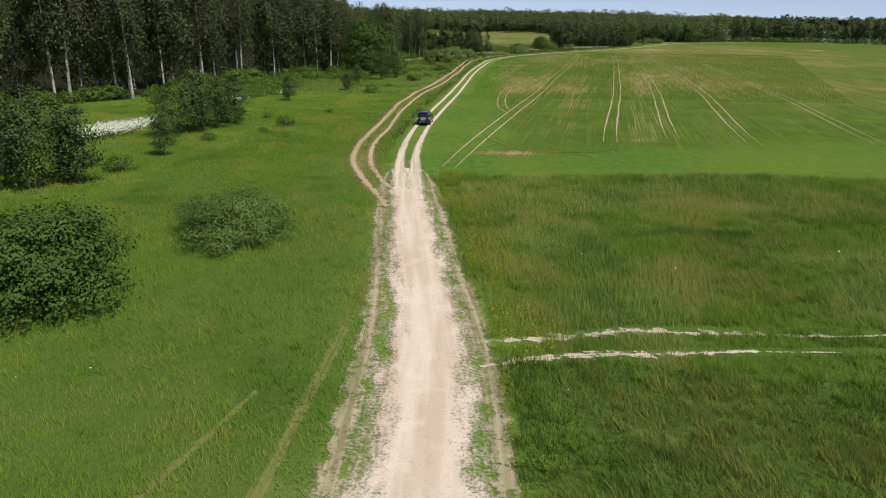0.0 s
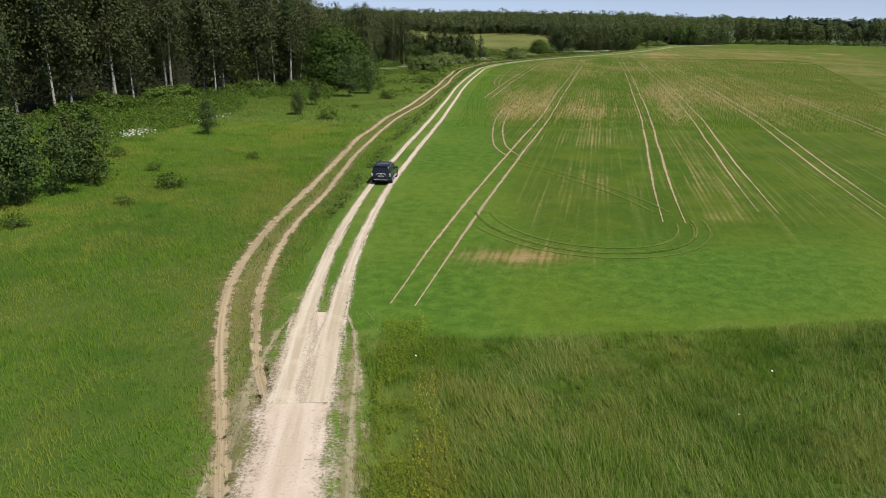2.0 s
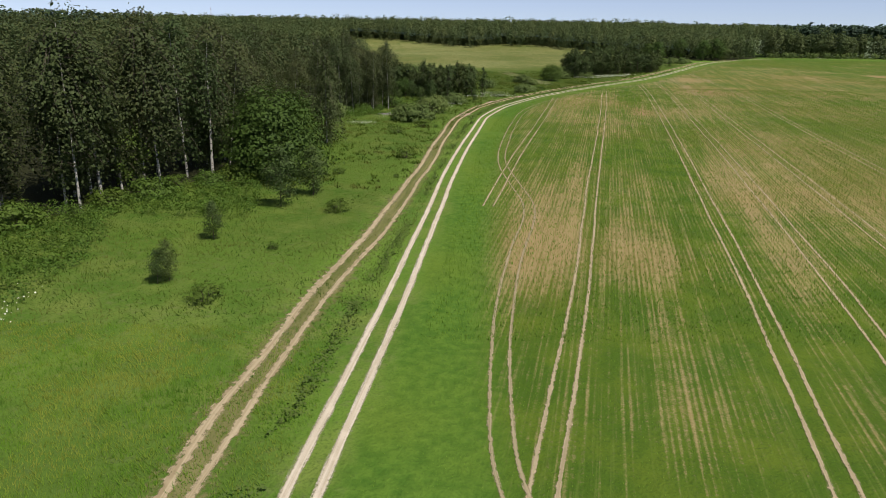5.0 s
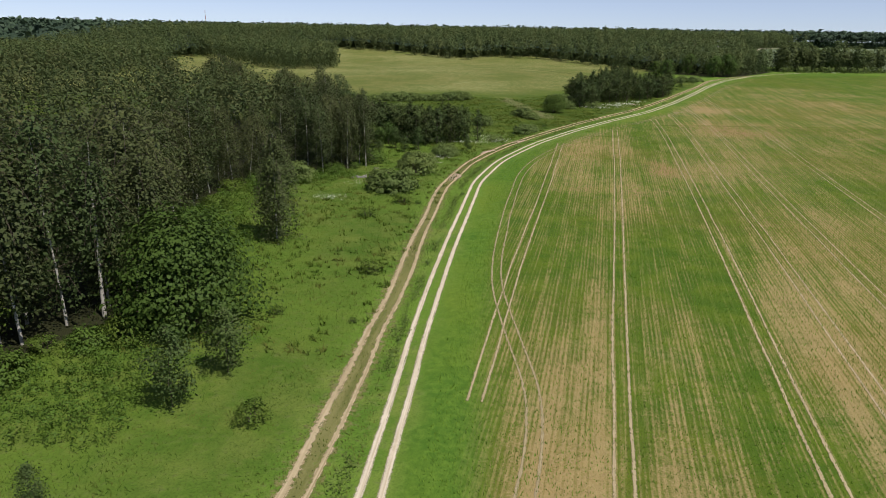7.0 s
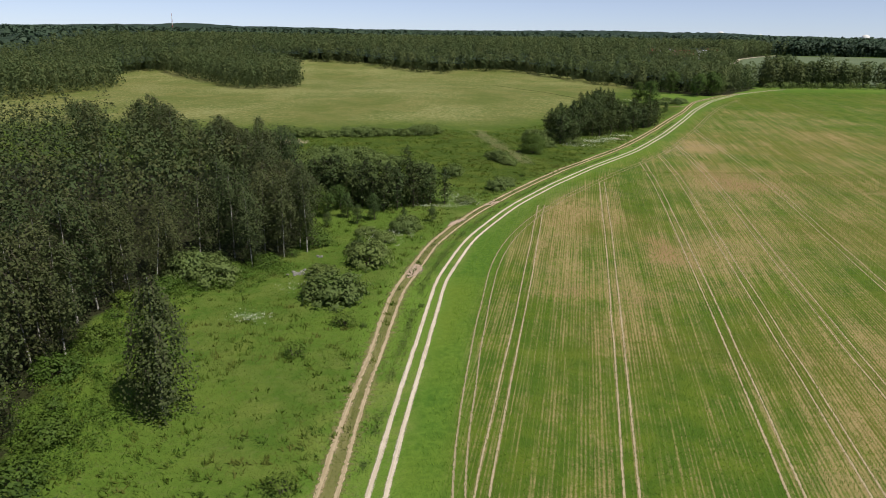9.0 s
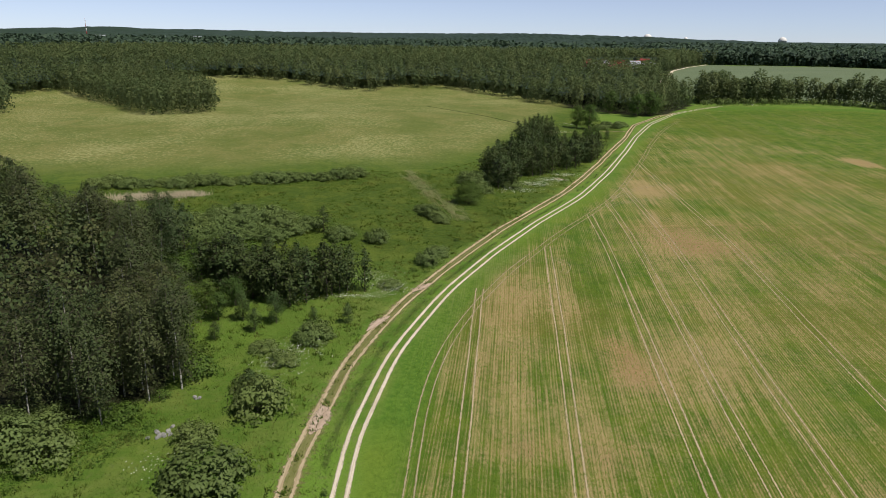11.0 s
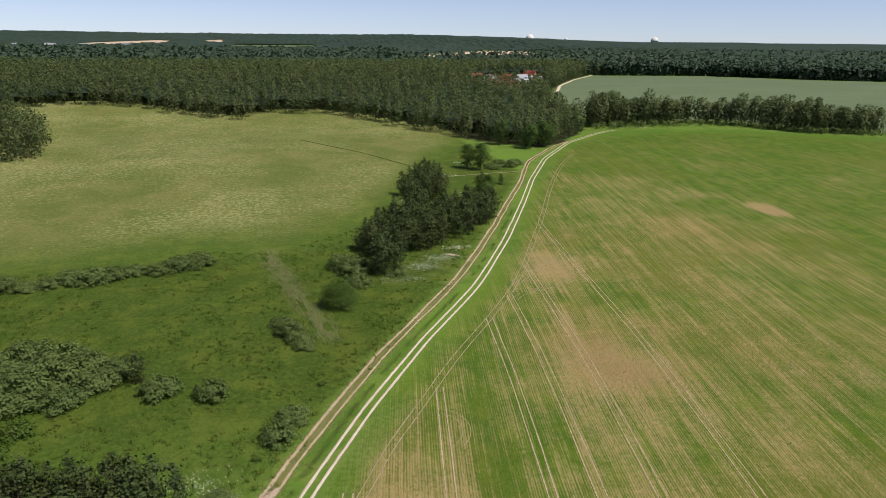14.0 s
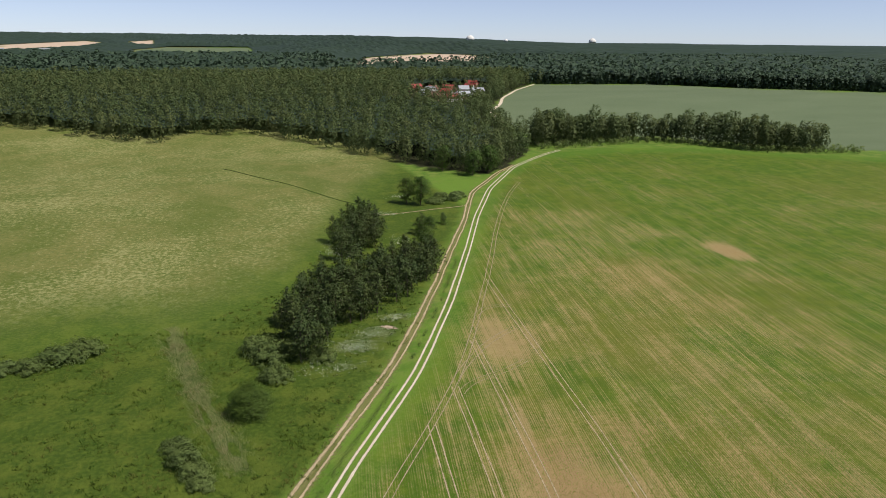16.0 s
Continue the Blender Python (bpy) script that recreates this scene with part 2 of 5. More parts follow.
def dirt_material(name, light, dark, weeds, most=1.0, bias=0.0):
    """A worn earth strip: the across and along metres come from the UV map, its edges fray out into grass."""
    m = Nodes(name)
    p = m.place()
    uv = m.tree.nodes.new("ShaderNodeUVMap").outputs[0]
    sep = m.node("ShaderNodeSeparateXYZ", Vector=uv)
    across, lane = m.math("ABSOLUTE", sep.outputs[0]), m.noise(1.0, m.stretch(uv, (2.4, 0.10, 1)), 4)
    fine, mid = m.noise(9.0, p, 4, 0.7), m.noise(0.9, p, 4)
    c = m.mix(m.step(0.35, 0.65, lane), light, dark)
    c = m.mix(m.math("MULTIPLY", m.step(0.55, 0.72, fine), 0.5), c, tuple(v * 0.62 for v in dark))
    c = m.mix(m.math("MULTIPLY", m.step(0.5, 0.7, mid), 0.35), c, tuple(min(0.75, v * 1.15) for v in light))
    cut = m.math("MULTIPLY_ADD", m.math("SUBTRACT", fine, 0.5), 1.0, across)
    cut = m.math("MULTIPLY_ADD", m.math("SUBTRACT", m.noise(1.0, m.stretch(uv, (3.2, 0.35, 1)), 4, 0.6), 0.5), 1.1, cut)
    cut = m.math("MULTIPLY_ADD", m.math("SUBTRACT", m.noise(1.7, p, 5, 0.65), 0.5), weeds, cut)
    cover = m.math("MULTIPLY", m.math("SUBTRACT", 1.0, m.step(0.40 - bias, 1.0 - bias, cut)), most)
    m.bump(m.math("ADD", fine, lane), 0.05, 0.6)
    m.end(c, 0.95, spec=0.1)
    clear = m.node("ShaderNodeBsdfTransparent")
    both = m.node("ShaderNodeMixShader", Fac=cover)
    m.tree.links.new(clear.outputs[0], both.inputs[1])
    m.tree.links.new(m.shader.outputs[0], both.inputs[2])
    m.tree.links.new(both.outputs[0], m.out.inputs[0])
    return m.material


def leaf_material(name, dark, light, through_it=0.25, tip=None, grain=5.0):
    m = Nodes(name)
    g = m.tree.nodes.new("ShaderNodeNewGeometry")
    o = m.tree.nodes.new("ShaderNodeObjectInfo")
    tint = m.math("FRACT", m.math("ADD", m.attribute("tint"), o.outputs["Random"]))
    c = m.mix(m.math("MULTIPLY_ADD", g.outputs["Random Per Island"], 0.28, 0.30), dark, light)
    c = m.mix(m.math("MULTIPLY", tint, 0.75), c, tip or tuple(0.5 * (a + b) * k for a, b, k in zip(dark, light, (1.35, 1.1, 0.9))))
    c = m.mix(m.math("MULTIPLY", m.step(0.42, 0.70, m.noise(0.55, None, 3)), 0.45), c, dark)
    c = m.mix(m.math("MULTIPLY", m.step(0.46, 0.64, m.noise(grain, None, 3, 0.7)), 0.28), c, tuple(v * 0.7 for v in dark))
    shade = m.math("FRACT", m.math("MULTIPLY", tint, 7.13))
    c = m.mix(m.math("MULTIPLY", shade, 0.45), c, tuple(v * 0.75 for v in dark))
    m.end(c, 0.62, spec=0.14)
    t = m.node("ShaderNodeBsdfTranslucent", Color=c)
    both = m.node("ShaderNodeMixShader", Fac=through_it)
    m.tree.links.new(m.shader.outputs[0], both.inputs[1])
    m.tree.links.new(t.outputs[0], both.inputs[2])
    m.tree.links.new(both.outputs[0], m.out.inputs[0])
    return m.material


def blade_material(name, dark, light, dry, amount, deep=(0.040, 0.105, 0.016)):
    """Grass: single blades differ a little, swathes of it are lush, ripe or dry."""
    m = Nodes(name)
    g = m.tree.nodes.new("ShaderNodeNewGeometry")
    p = g.outputs["Position"]
    c = m.mix(m.math("MULTIPLY_ADD", g.outputs["Random Per Island"], 0.7, 0.15), dark, light)
    swathe = m.noise(0.16, p, 5, 0.62, 0.5)
    c = m.mix(m.math("MULTIPLY", m.step(0.47, 0.60, swathe), amount), c, dry)
    c = m.mix(m.math("MULTIPLY", m.step(0.49, 0.62, m.noise(1.1, p, 4, 0.65)), 0.6 * amount), c, dry)
    c = m.mix(m.math("MULTIPLY", m.step(0.47, 0.33, m.noise(0.21, p, 4, 0.6, 0.4)), 0.6), c, deep)
    m.end(c, 0.75, spec=0.08)
    t = m.node("ShaderNodeBsdfTranslucent", Color=c)
    both = m.node("ShaderNodeMixShader", Fac=0.4)
    m.tree.links.new(m.shader.outputs[0], both.inputs[1])
    m.tree.links.new(t.outputs[0], both.inputs[2])
    m.tree.links.new(both.outputs[0], m.out.inputs[0])
    return m.material


def bark_material():
    m = Nodes("birch_bark")
    p = m.place()
    marks = m.noise(1.0, m.stretch(p, (2.0, 2.0, 7.0)), 3, 0.6)
    c = m.mix(m.step(0.55, 0.66, marks), (0.38, 0.36, 0.32), (0.05, 0.042, 0.036))
    return m.end(c, 0.8, spec=0.2)


GROUND = ground_material()
DIRT = dirt_material("road_dirt", (0.62, 0.52, 0.42), (0.50, 0.40, 0.30), 0.5)
RUT = dirt_material("rut_dirt", (0.61, 0.53, 0.41), (0.47, 0.39, 0.28), 0.5)
OLD_RUT = dirt_material("old_rut_dirt", (0.50, 0.40, 0.255), (0.33, 0.255, 0.145), 2.4, 0.9)
TRAM = dirt_material("field_rut_soil", (0.50, 0.40, 0.25), (0.38, 0.30, 0.18), 2.0, 0.8)
SAND = dirt_material("pinkish_sand", (0.50, 0.38, 0.29), (0.36, 0.27, 0.19), 2.2, 0.9)
STONY = dirt_material("stony_rut", (0.46, 0.40, 0.27), (0.25, 0.230, 0.11), 2.2, 0.85, 0.3)
CROSS = dirt_material("overgrown_stony_rut", (0.56, 0.50, 0.39), (0.36, 0.31, 0.21), 4.5, 0.95, 0.3)
FAINT = dirt_material("faint_rut_soil", (0.44, 0.36, 0.22), (0.33, 0.265, 0.15), 2.2, 0.75)
PATH = dirt_material("flattened_grass", (0.30, 0.29, 0.11), (0.19, 0.21, 0.06), 2.4, 0.5)
TURNED = dirt_material("turned_crop", (0.200, 0.235, 0.052), (0.085, 0.130, 0.022), 2.2, 0.7)
PRESSED = dirt_material("pressed_crop", (0.300, 0.275, 0.110), (0.190, 0.200, 0.055), 2.2, 0.8)
WORN = dirt_material("worn_grass", (0.27, 0.235, 0.098), (0.17, 0.165, 0.056), 2.6, 0.6)
BIRCH_BARK = bark_material()
BARK = plain("dark_bark", (0.085, 0.066, 0.048), 0.9, grain=0.4, scale=9)
BIRCH_LEAF = leaf_material("birch_leaf", (0.042, 0.070, 0.023), (0.118, 0.160, 0.056), 0.36, (0.150, 0.144, 0.056), 6.0)
YOUNG_LEAF = leaf_material("young_birch_leaf", (0.050, 0.088, 0.026), (0.140, 0.200, 0.060), 0.3, None, 9.0)
BROAD_LEAF = leaf_material("broad_leaf", (0.040, 0.084, 0.016), (0.136, 0.206, 0.042), 0.3, None, 6.0)
ALDER_LEAF = leaf_material("alder_leaf", (0.034, 0.060, 0.018), (0.098, 0.136, 0.040), 0.2, None, 4.0)
WILLOW_LEAF = leaf_material("willow_leaf", (0.108, 0.164, 0.046), (0.290, 0.360, 0.125), 0.45, (0.240, 0.290, 0.084), 6.0)
SALLOW_LEAF = leaf_material("sallow_leaf", (0.060, 0.125, 0.026), (0.230, 0.330, 0.090), 0.35, None, 7.0)
BUSH_LEAF = leaf_material("bush_leaf", (0.052, 0.108, 0.017), (0.175, 0.250, 0.048), 0.32, None, 7.0)
SCRUB_LEAF = leaf_material("scrub_leaf", (0.070, 0.140, 0.022), (0.165, 0.265, 0.044), 0.35, None, 7.0)
WOOD_LEAF = leaf_material("woodland_leaf", (0.064, 0.098, 0.035), (0.160, 0.206, 0.076), 0.42, (0.160, 0.172, 0.062), 1.6)
# Blue raised in the leaf colour to paint distance haze on the far trees.
HAZY_LEAF = leaf_material("hazy_wood_leaf", (0.036, 0.066, 0.036), (0.080, 0.118, 0.068), 0.2, (0.085, 0.115, 0.074), 0.7)
# Near-black tone paints the shade between crowns, with some haze blue.
SHADED_CANOPY = leaf_material("shaded_canopy_leaf", (0.022, 0.040, 0.022), (0.042, 0.066, 0.038), 0.1, (0.046, 0.068, 0.044), 0.12)
GRASS = blade_material("grass_blade", (0.076, 0.162, 0.014), (0.160, 0.245, 0.028), (0.255, 0.262, 0.058), 0.7)
LUSH_GRASS = blade_material("lush_blade", (0.030, 0.078, 0.008), (0.074, 0.126, 0.014), (0.140, 0.140, 0.032), 0.7)
LEFT_GRASS = blade_material("meadow_blade", (0.078, 0.190, 0.015), (0.182, 0.292, 0.030), (0.275, 0.280, 0.050), 0.65, (0.050, 0.135, 0.018))
VALLEY_GRASS = blade_material("valley_blade", (0.042, 0.084, 0.009), (0.108, 0.150, 0.021), (0.160, 0.158, 0.040), 0.5)
CROP = blade_material("crop_blade", (0.110, 0.205, 0.022), (0.190, 0.300, 0.036), (0.18, 0.27, 0.05), 0.2, (0.085, 0.165, 0.020))
SEED = blade_material("seed_head", (0.20, 0.255, 0.060), (0.31, 0.325, 0.105), (0.30, 0.255, 0.09), 0.4, (0.12, 0.21, 0.04))
PALE_GRASS = blade_material("pale_blade", (0.170, 0.210, 0.072), (0.270, 0.290, 0.115), (0.29, 0.25, 0.13), 0.5, (0.12, 0.17, 0.05))
REED = blade_material("reed_blade", (0.34, 0.29, 0.19), (0.47, 0.40, 0.28), (0.42, 0.36, 0.26), 0.2)
ROAD_WEED = leaf_material("roadside_leaf", (0.120, 0.185, 0.015), (0.255, 0.320, 0.032), 0.4, (0.260, 0.300, 0.022))
WEED = leaf_material("weed_leaf", (0.062, 0.115, 0.026), (0.150, 0.215, 0.060))
WHITE_FLOWER = plain("white_umbel", (0.62, 0.64, 0.52), 0.8, grain=0.15)
YELLOW_FLOWER = plain("yellow_flower", (0.62, 0.50, 0.03), 0.8)


# ---- mesh helpers ----
def mesh_of(name, verts, faces, material, attributes=None, uv=None, flat=True, normals=None):
    """One mesh from vertex rows and faces of one size."""
    verts, faces = np.asarray(verts, np.float32), np.asarray(faces, np.int32)
    me = bpy.data.meshes.new(name)
    n, k = faces.shape
    me.vertices.add(len(verts)), me.loops.add(n * k), me.polygons.add(n)
    me.vertices.foreach_set("co", verts.ravel())
    me.loops.foreach_set("vertex_index", faces.ravel())
    me.polygons.foreach_set("loop_start", np.arange(0, n * k, k, dtype=np.int32))
    me.polygons.foreach_set("use_smooth", np.full(n, not flat))
    for key, values in (attributes or {}).items():
        me.attributes.new(key, "FLOAT", "POINT").data.foreach_set("value", np.asarray(values, np.float32))
    if uv is not None:
        me.uv_layers.new(name="UVMap").data.foreach_set("uv", np.asarray(uv, np.float32)[faces.ravel()].ravel())
    me.update()
    me.validate()
    if normals is not None:
        me.polygons.foreach_set("use_smooth", np.ones(n, bool))
        me.normals_split_custom_set_from_vertices(normals)
    me.materials.append(material)
    return me


def part(name, data, material, parent, label=""):
    """Links a bmesh or a mesh as one object under a thing or a part."""
    if isinstance(data, bmesh.types.BMesh):
        me = bpy.data.meshes.new(name)
        data.to_mesh(me)
        data.free()
        me.materials.append(material)
        data = me
    ob = new(name, data)
    ob.parent = parent
    if label:
        ob["label"] = label
    return ob


def base(name, x, y, turn=0.0, size=1.0, z=None):
    ob = new(name)
    ob.empty_display_size = 0.2
    ob.matrix_world = Matrix.LocRotScale((x, y, ground_z(x, y) if z is None else z), Euler((0, 0, turn)), (size,) * 3)
    return ob


def tube(points, radii, sides=6):
    """Vertex rows and quads of a tube along points."""
    points, v, f = np.asarray(points, float), [], []
    for i, (p, r) in enumerate(zip(points, radii)):
        a, b = points[max(0, i - 1)], points[min(len(points) - 1, i + 1)]
        d = (b - a) / (np.linalg.norm(b - a) + 1e-9)
        u = np.cross(d, (0.31, 0.95, 0.02))
        u /= np.linalg.norm(u)
        w = np.cross(d, u)
        for j in range(sides):
            t = 2 * math.pi * j / sides
            v.append(p + r * (math.cos(t) * u + math.sin(t) * w))
    for i in range(len(points) - 1):
        for j in range(sides):
            k = (j + 1) % sides
            f.append((i * sides + j, i * sides + k, (i + 1) * sides + k, (i + 1) * sides + j))
    return np.array(v), np.array(f)


def merge(pieces):
    v, f, n = [], [], 0
    for a, b in pieces:
        v.append(a), f.append(np.asarray(b) + n)
        n += len(a)
    return np.concatenate(v), np.concatenate(f)


def cards(rng, centres, normals, sizes, aspect=0.62, loose=0.36):
    """Small folded leaf sprays: one uneven four-cornered face at each centre."""
    n = len(centres)
    d = normals + rng.normal(0, 0.45, (n, 3))
    d /= np.linalg.norm(d, axis=1)[:, None] + 1e-9
    u = np.cross(d, rng.normal(0, 1, (n, 3)))
    u /= np.linalg.norm(u, axis=1)[:, None] + 1e-9
    w = np.cross(d, u)
    s = np.asarray(sizes)[:, None] * rng.uniform(0.7, 1.3, (n, 1))
    k = rng.uniform(0.7, 1.3, (4, n, 1))
    v = np.stack([centres - u * s * k[0] * 0.5, centres - w * s * aspect * k[1] * 0.5 + d * s * 0.12, centres + u * s * k[2] * 0.5,
                  centres + w * s * aspect * k[3] * 0.5 + d * s * 0.12], 1).reshape(-1, 3)
    return v, np.arange(4 * n).reshape(n, 4), np.repeat(round_off(round_off(normals) * 0.9 + d * loose), 4, 0)


def round_off(a):
    return a / (np.linalg.norm(a, axis=1)[:, None] + 1e-9)


# ---- trees ----
def tree_meshes(kind, seed, tall, start, width, branches, leaves, leaf, droop, trunk_r, top=0.55):
    """Trunk, limbs and crown of one tree: limbs leave the trunk from start upwards and carry the leaf sprays."""
    rng = np.random.default_rng(seed)
    lean = rng.normal(0, 0.035, 2)
    hs = np.linspace(0, 1, 8)
    wob = np.cumsum(rng.normal(0, 0.012 * tall / 8, (8, 2)), 0)
    spine = np.column_stack([lean[0] * tall * hs + wob[:, 0], lean[1] * tall * hs + wob[:, 1], tall * hs * 0.97 - 0.15 * (hs == 0)])
    trunk = tube(spine, trunk_r * (1.05 - 0.93 * hs ** 0.8), 7)
    limbs, cen, nor = [], [], []
    for i in range(branches):
        q = start + (1 - start) * ((i + rng.uniform(0, 1)) / branches) ** 0.9
        at = np.array([np.interp(q, hs, spine[:, k]) for k in range(3)])
        rel = (q - start) / (1 - start)
        reach = width * (math.sin(math.pi * min(1, rel ** top * 0.86 + 0.14)) ** 0.8 * 0.95 + 0.12) * rng.uniform(0.65, 1.15)
        a = rng.uniform(0, 2 * math.pi) if i % 3 else 2.4 * i
        out = np.array([math.cos(a), math.sin(a), 0])
        rise = reach * rng.uniform(0.15, 0.75)
        tip = at + out * reach + np.array([0, 0, rise - droop * reach * 0.7])
        bend = at + out * reach * 0.55 + np.array([0, 0, rise * 0.85])
        limbs.append(tube([at, bend, tip], [trunk_r * (0.32 - 0.2 * rel), trunk_r * 0.16, 0.012], 3))
        n = int(leaves * rng.uniform(0.75, 1.25) * (0.5 + reach / width))
        s = rng.uniform(0.25, 1.08, n)
        pos = np.where((s < 0.55)[:, None], at + (bend - at) * (s / 0.55)[:, None], bend + (tip - bend) * ((s - 0.55) / 0.45)[:, None])
        pos = pos + rng.normal(0, 0.17 * reach ** 0.5 + 0.12, (n, 3)) - np.column_stack([np.zeros(n), np.zeros(n), droop * rng.exponential(0.8, n) * s])
        cen.append(pos)
        nor.append(out * 0.7 + np.array([0, 0, -0.3 + 1.5 * rel]) + rng.normal(0, 0.3, (n, 3)))
    cen, nor = np.concatenate(cen), np.concatenate(nor)
    keep = cen[:, 2] > 0.15
    return trunk, merge(limbs), cards(rng, cen[keep], nor[keep], np.full(keep.sum(), leaf), 0.6)


def bush_meshes(seed, r, h, clumps, leaves, leaf):
    """Stems and leaf crown of one shrub with an uneven outline."""
    rng = np.random.default_rng(seed)
    cen, nor, stems = [], [], []
    for i in range(clumps):
        a, q = 2.4 * i + rng.normal(0, 0.3), (i + 0.5) / clumps
        z = q ** 0.75
        rad = math.sqrt(max(0, 1 - (z * 0.97) ** 2.3)) * rng.uniform(0.72, 1.12) if i % 4 else rng.uniform(0.2, 0.7)
        c = np.array([math.cos(a) * rad * r, math.sin(a) * rad * r, h * (0.10 + 0.84 * z) * rng.uniform(0.8, 1.14)])
        if i % 3 == 0:
            stems.append(tube([(0.12 * r * math.cos(a), 0.12 * r * math.sin(a), -0.1), c * (0.5, 0.5, 0.55), c], [0.045, 0.03, 0.01], 3))
        n = int(leaves * rng.uniform(0.7, 1.3))
        g = rng.normal(0, 0.115 * (r + h) / 2 + 0.04, (n, 3)) * np.array([1.15, 1.15, 0.6])
        cen.append(c + g)
        nor.append(c / np.array([r, r, h]) * 0.8 + np.array([0, 0, 0.35]) + g * np.array([1.1, 1.1, 3.0]) / (0.115 * (r + h) / 2 + 0.04) * 0.4)
    cen, nor = np.concatenate(cen), np.concatenate(nor)
    keep = cen[:, 2] > 0.03
    return merge(stems), cards(rng, cen[keep], nor[keep], np.full(keep.sum(), leaf), 0.65)


class Kind:
    """A kind of plant: some built variants, and the things made from them."""

    def __init__(self, name, label, category, group, variants, names):
        self.name, self.label, self.category, self.group, self.names, self.variants, self.made = name, label, category, group, names, variants, {}

    def plant(self, x, y, size=1.0, seed=0, label="", stretch=(1, 1, 1)):
        rng = random.Random(seed * 7919 + 13)
        i = rng.randrange(len(self.variants))
        m = Matrix.LocRotScale((x, y, ground_z(x, y) - 0.03), Euler((0, 0, rng.uniform(0, 6.28))), Vector(stretch) * size)
        if i not in self.made:
            ob = new(self.name)
            ob.empty_display_size = 0.2
            for n, me in zip(self.names, self.variants[i]):
                part(n, me, None, ob)
            tagged(ob, self.label, self.category, self.group)
            self.made[i] = ob
            ob.matrix_world = m
        else:
            ob = copy_thing(self.made[i], Matrix.Identity(4))
            ob.matrix_basis = m
        if label:
            ob["label"] = label
        return ob


def tree_kind(name, label, group, leaf, bark, variants):
    made = []
    for v in variants:
        t, l, c = tree_meshes(name, *v)
        made.append((mesh_of("trunk", *t, bark, flat=False), mesh_of("branchwork", *l, BARK, flat=False), mesh_of("crown", c[0], c[1], leaf, normals=c[2])))
    return Kind(name, label, "tree", group, made, ("trunk", "branchwork", "crown"))


def bush_kind(name, label, group, leaf, variants):
    made = []
    for v in variants:
        s, c = bush_meshes(*v)
        made.append((mesh_of("stem", *s, BARK, flat=False), mesh_of("foliage", c[0], c[1], leaf, normals=c[2])))
    return Kind(name, label, "bush", group, made, ("stem", "foliage"))


# ---- ground ----
def spread(*runs):
    """Coordinates with a spacing of its own in each run (start, end, step)."""
    out = [np.arange(a, b, s) for a, b, s in runs]
    return np.concatenate(out)


def reach_out(first, last, step, grow):
    out, s = [], step
    while abs(first) < abs(last):
        s *= grow
        first += math.copysign(s, last)
        out.append(first)
    return np.array(out)


def value_noise(x, y, cell, seed=0):
    gx, gy = np.asarray(x) / cell, np.asarray(y) / cell
    ix, iy = np.floor(gx).astype(np.int64), np.floor(gy).astype(np.int64)

    def grain(a, b):
        h = np.sin(a * 127.1 + b * 311.7 + seed * 74.7) * 43758.5453
        return h - np.floor(h)

    fx, fy = gx - ix, gy - iy
    fx, fy = fx * fx * (3 - 2 * fx), fy * fy * (3 - 2 * fy)
    return (grain(ix, iy) * (1 - fx) + grain(ix + 1, iy) * fx) * (1 - fy) + (grain(ix, iy + 1) * (1 - fx) + grain(ix + 1, iy + 1) * fx) * fy


def grid_faces(nx, ny):
    i = (np.arange(ny - 1)[:, None] * nx + np.arange(nx - 1)[None, :]).ravel()
    return np.column_stack([i, i + 1, i + 1 + nx, i + nx])


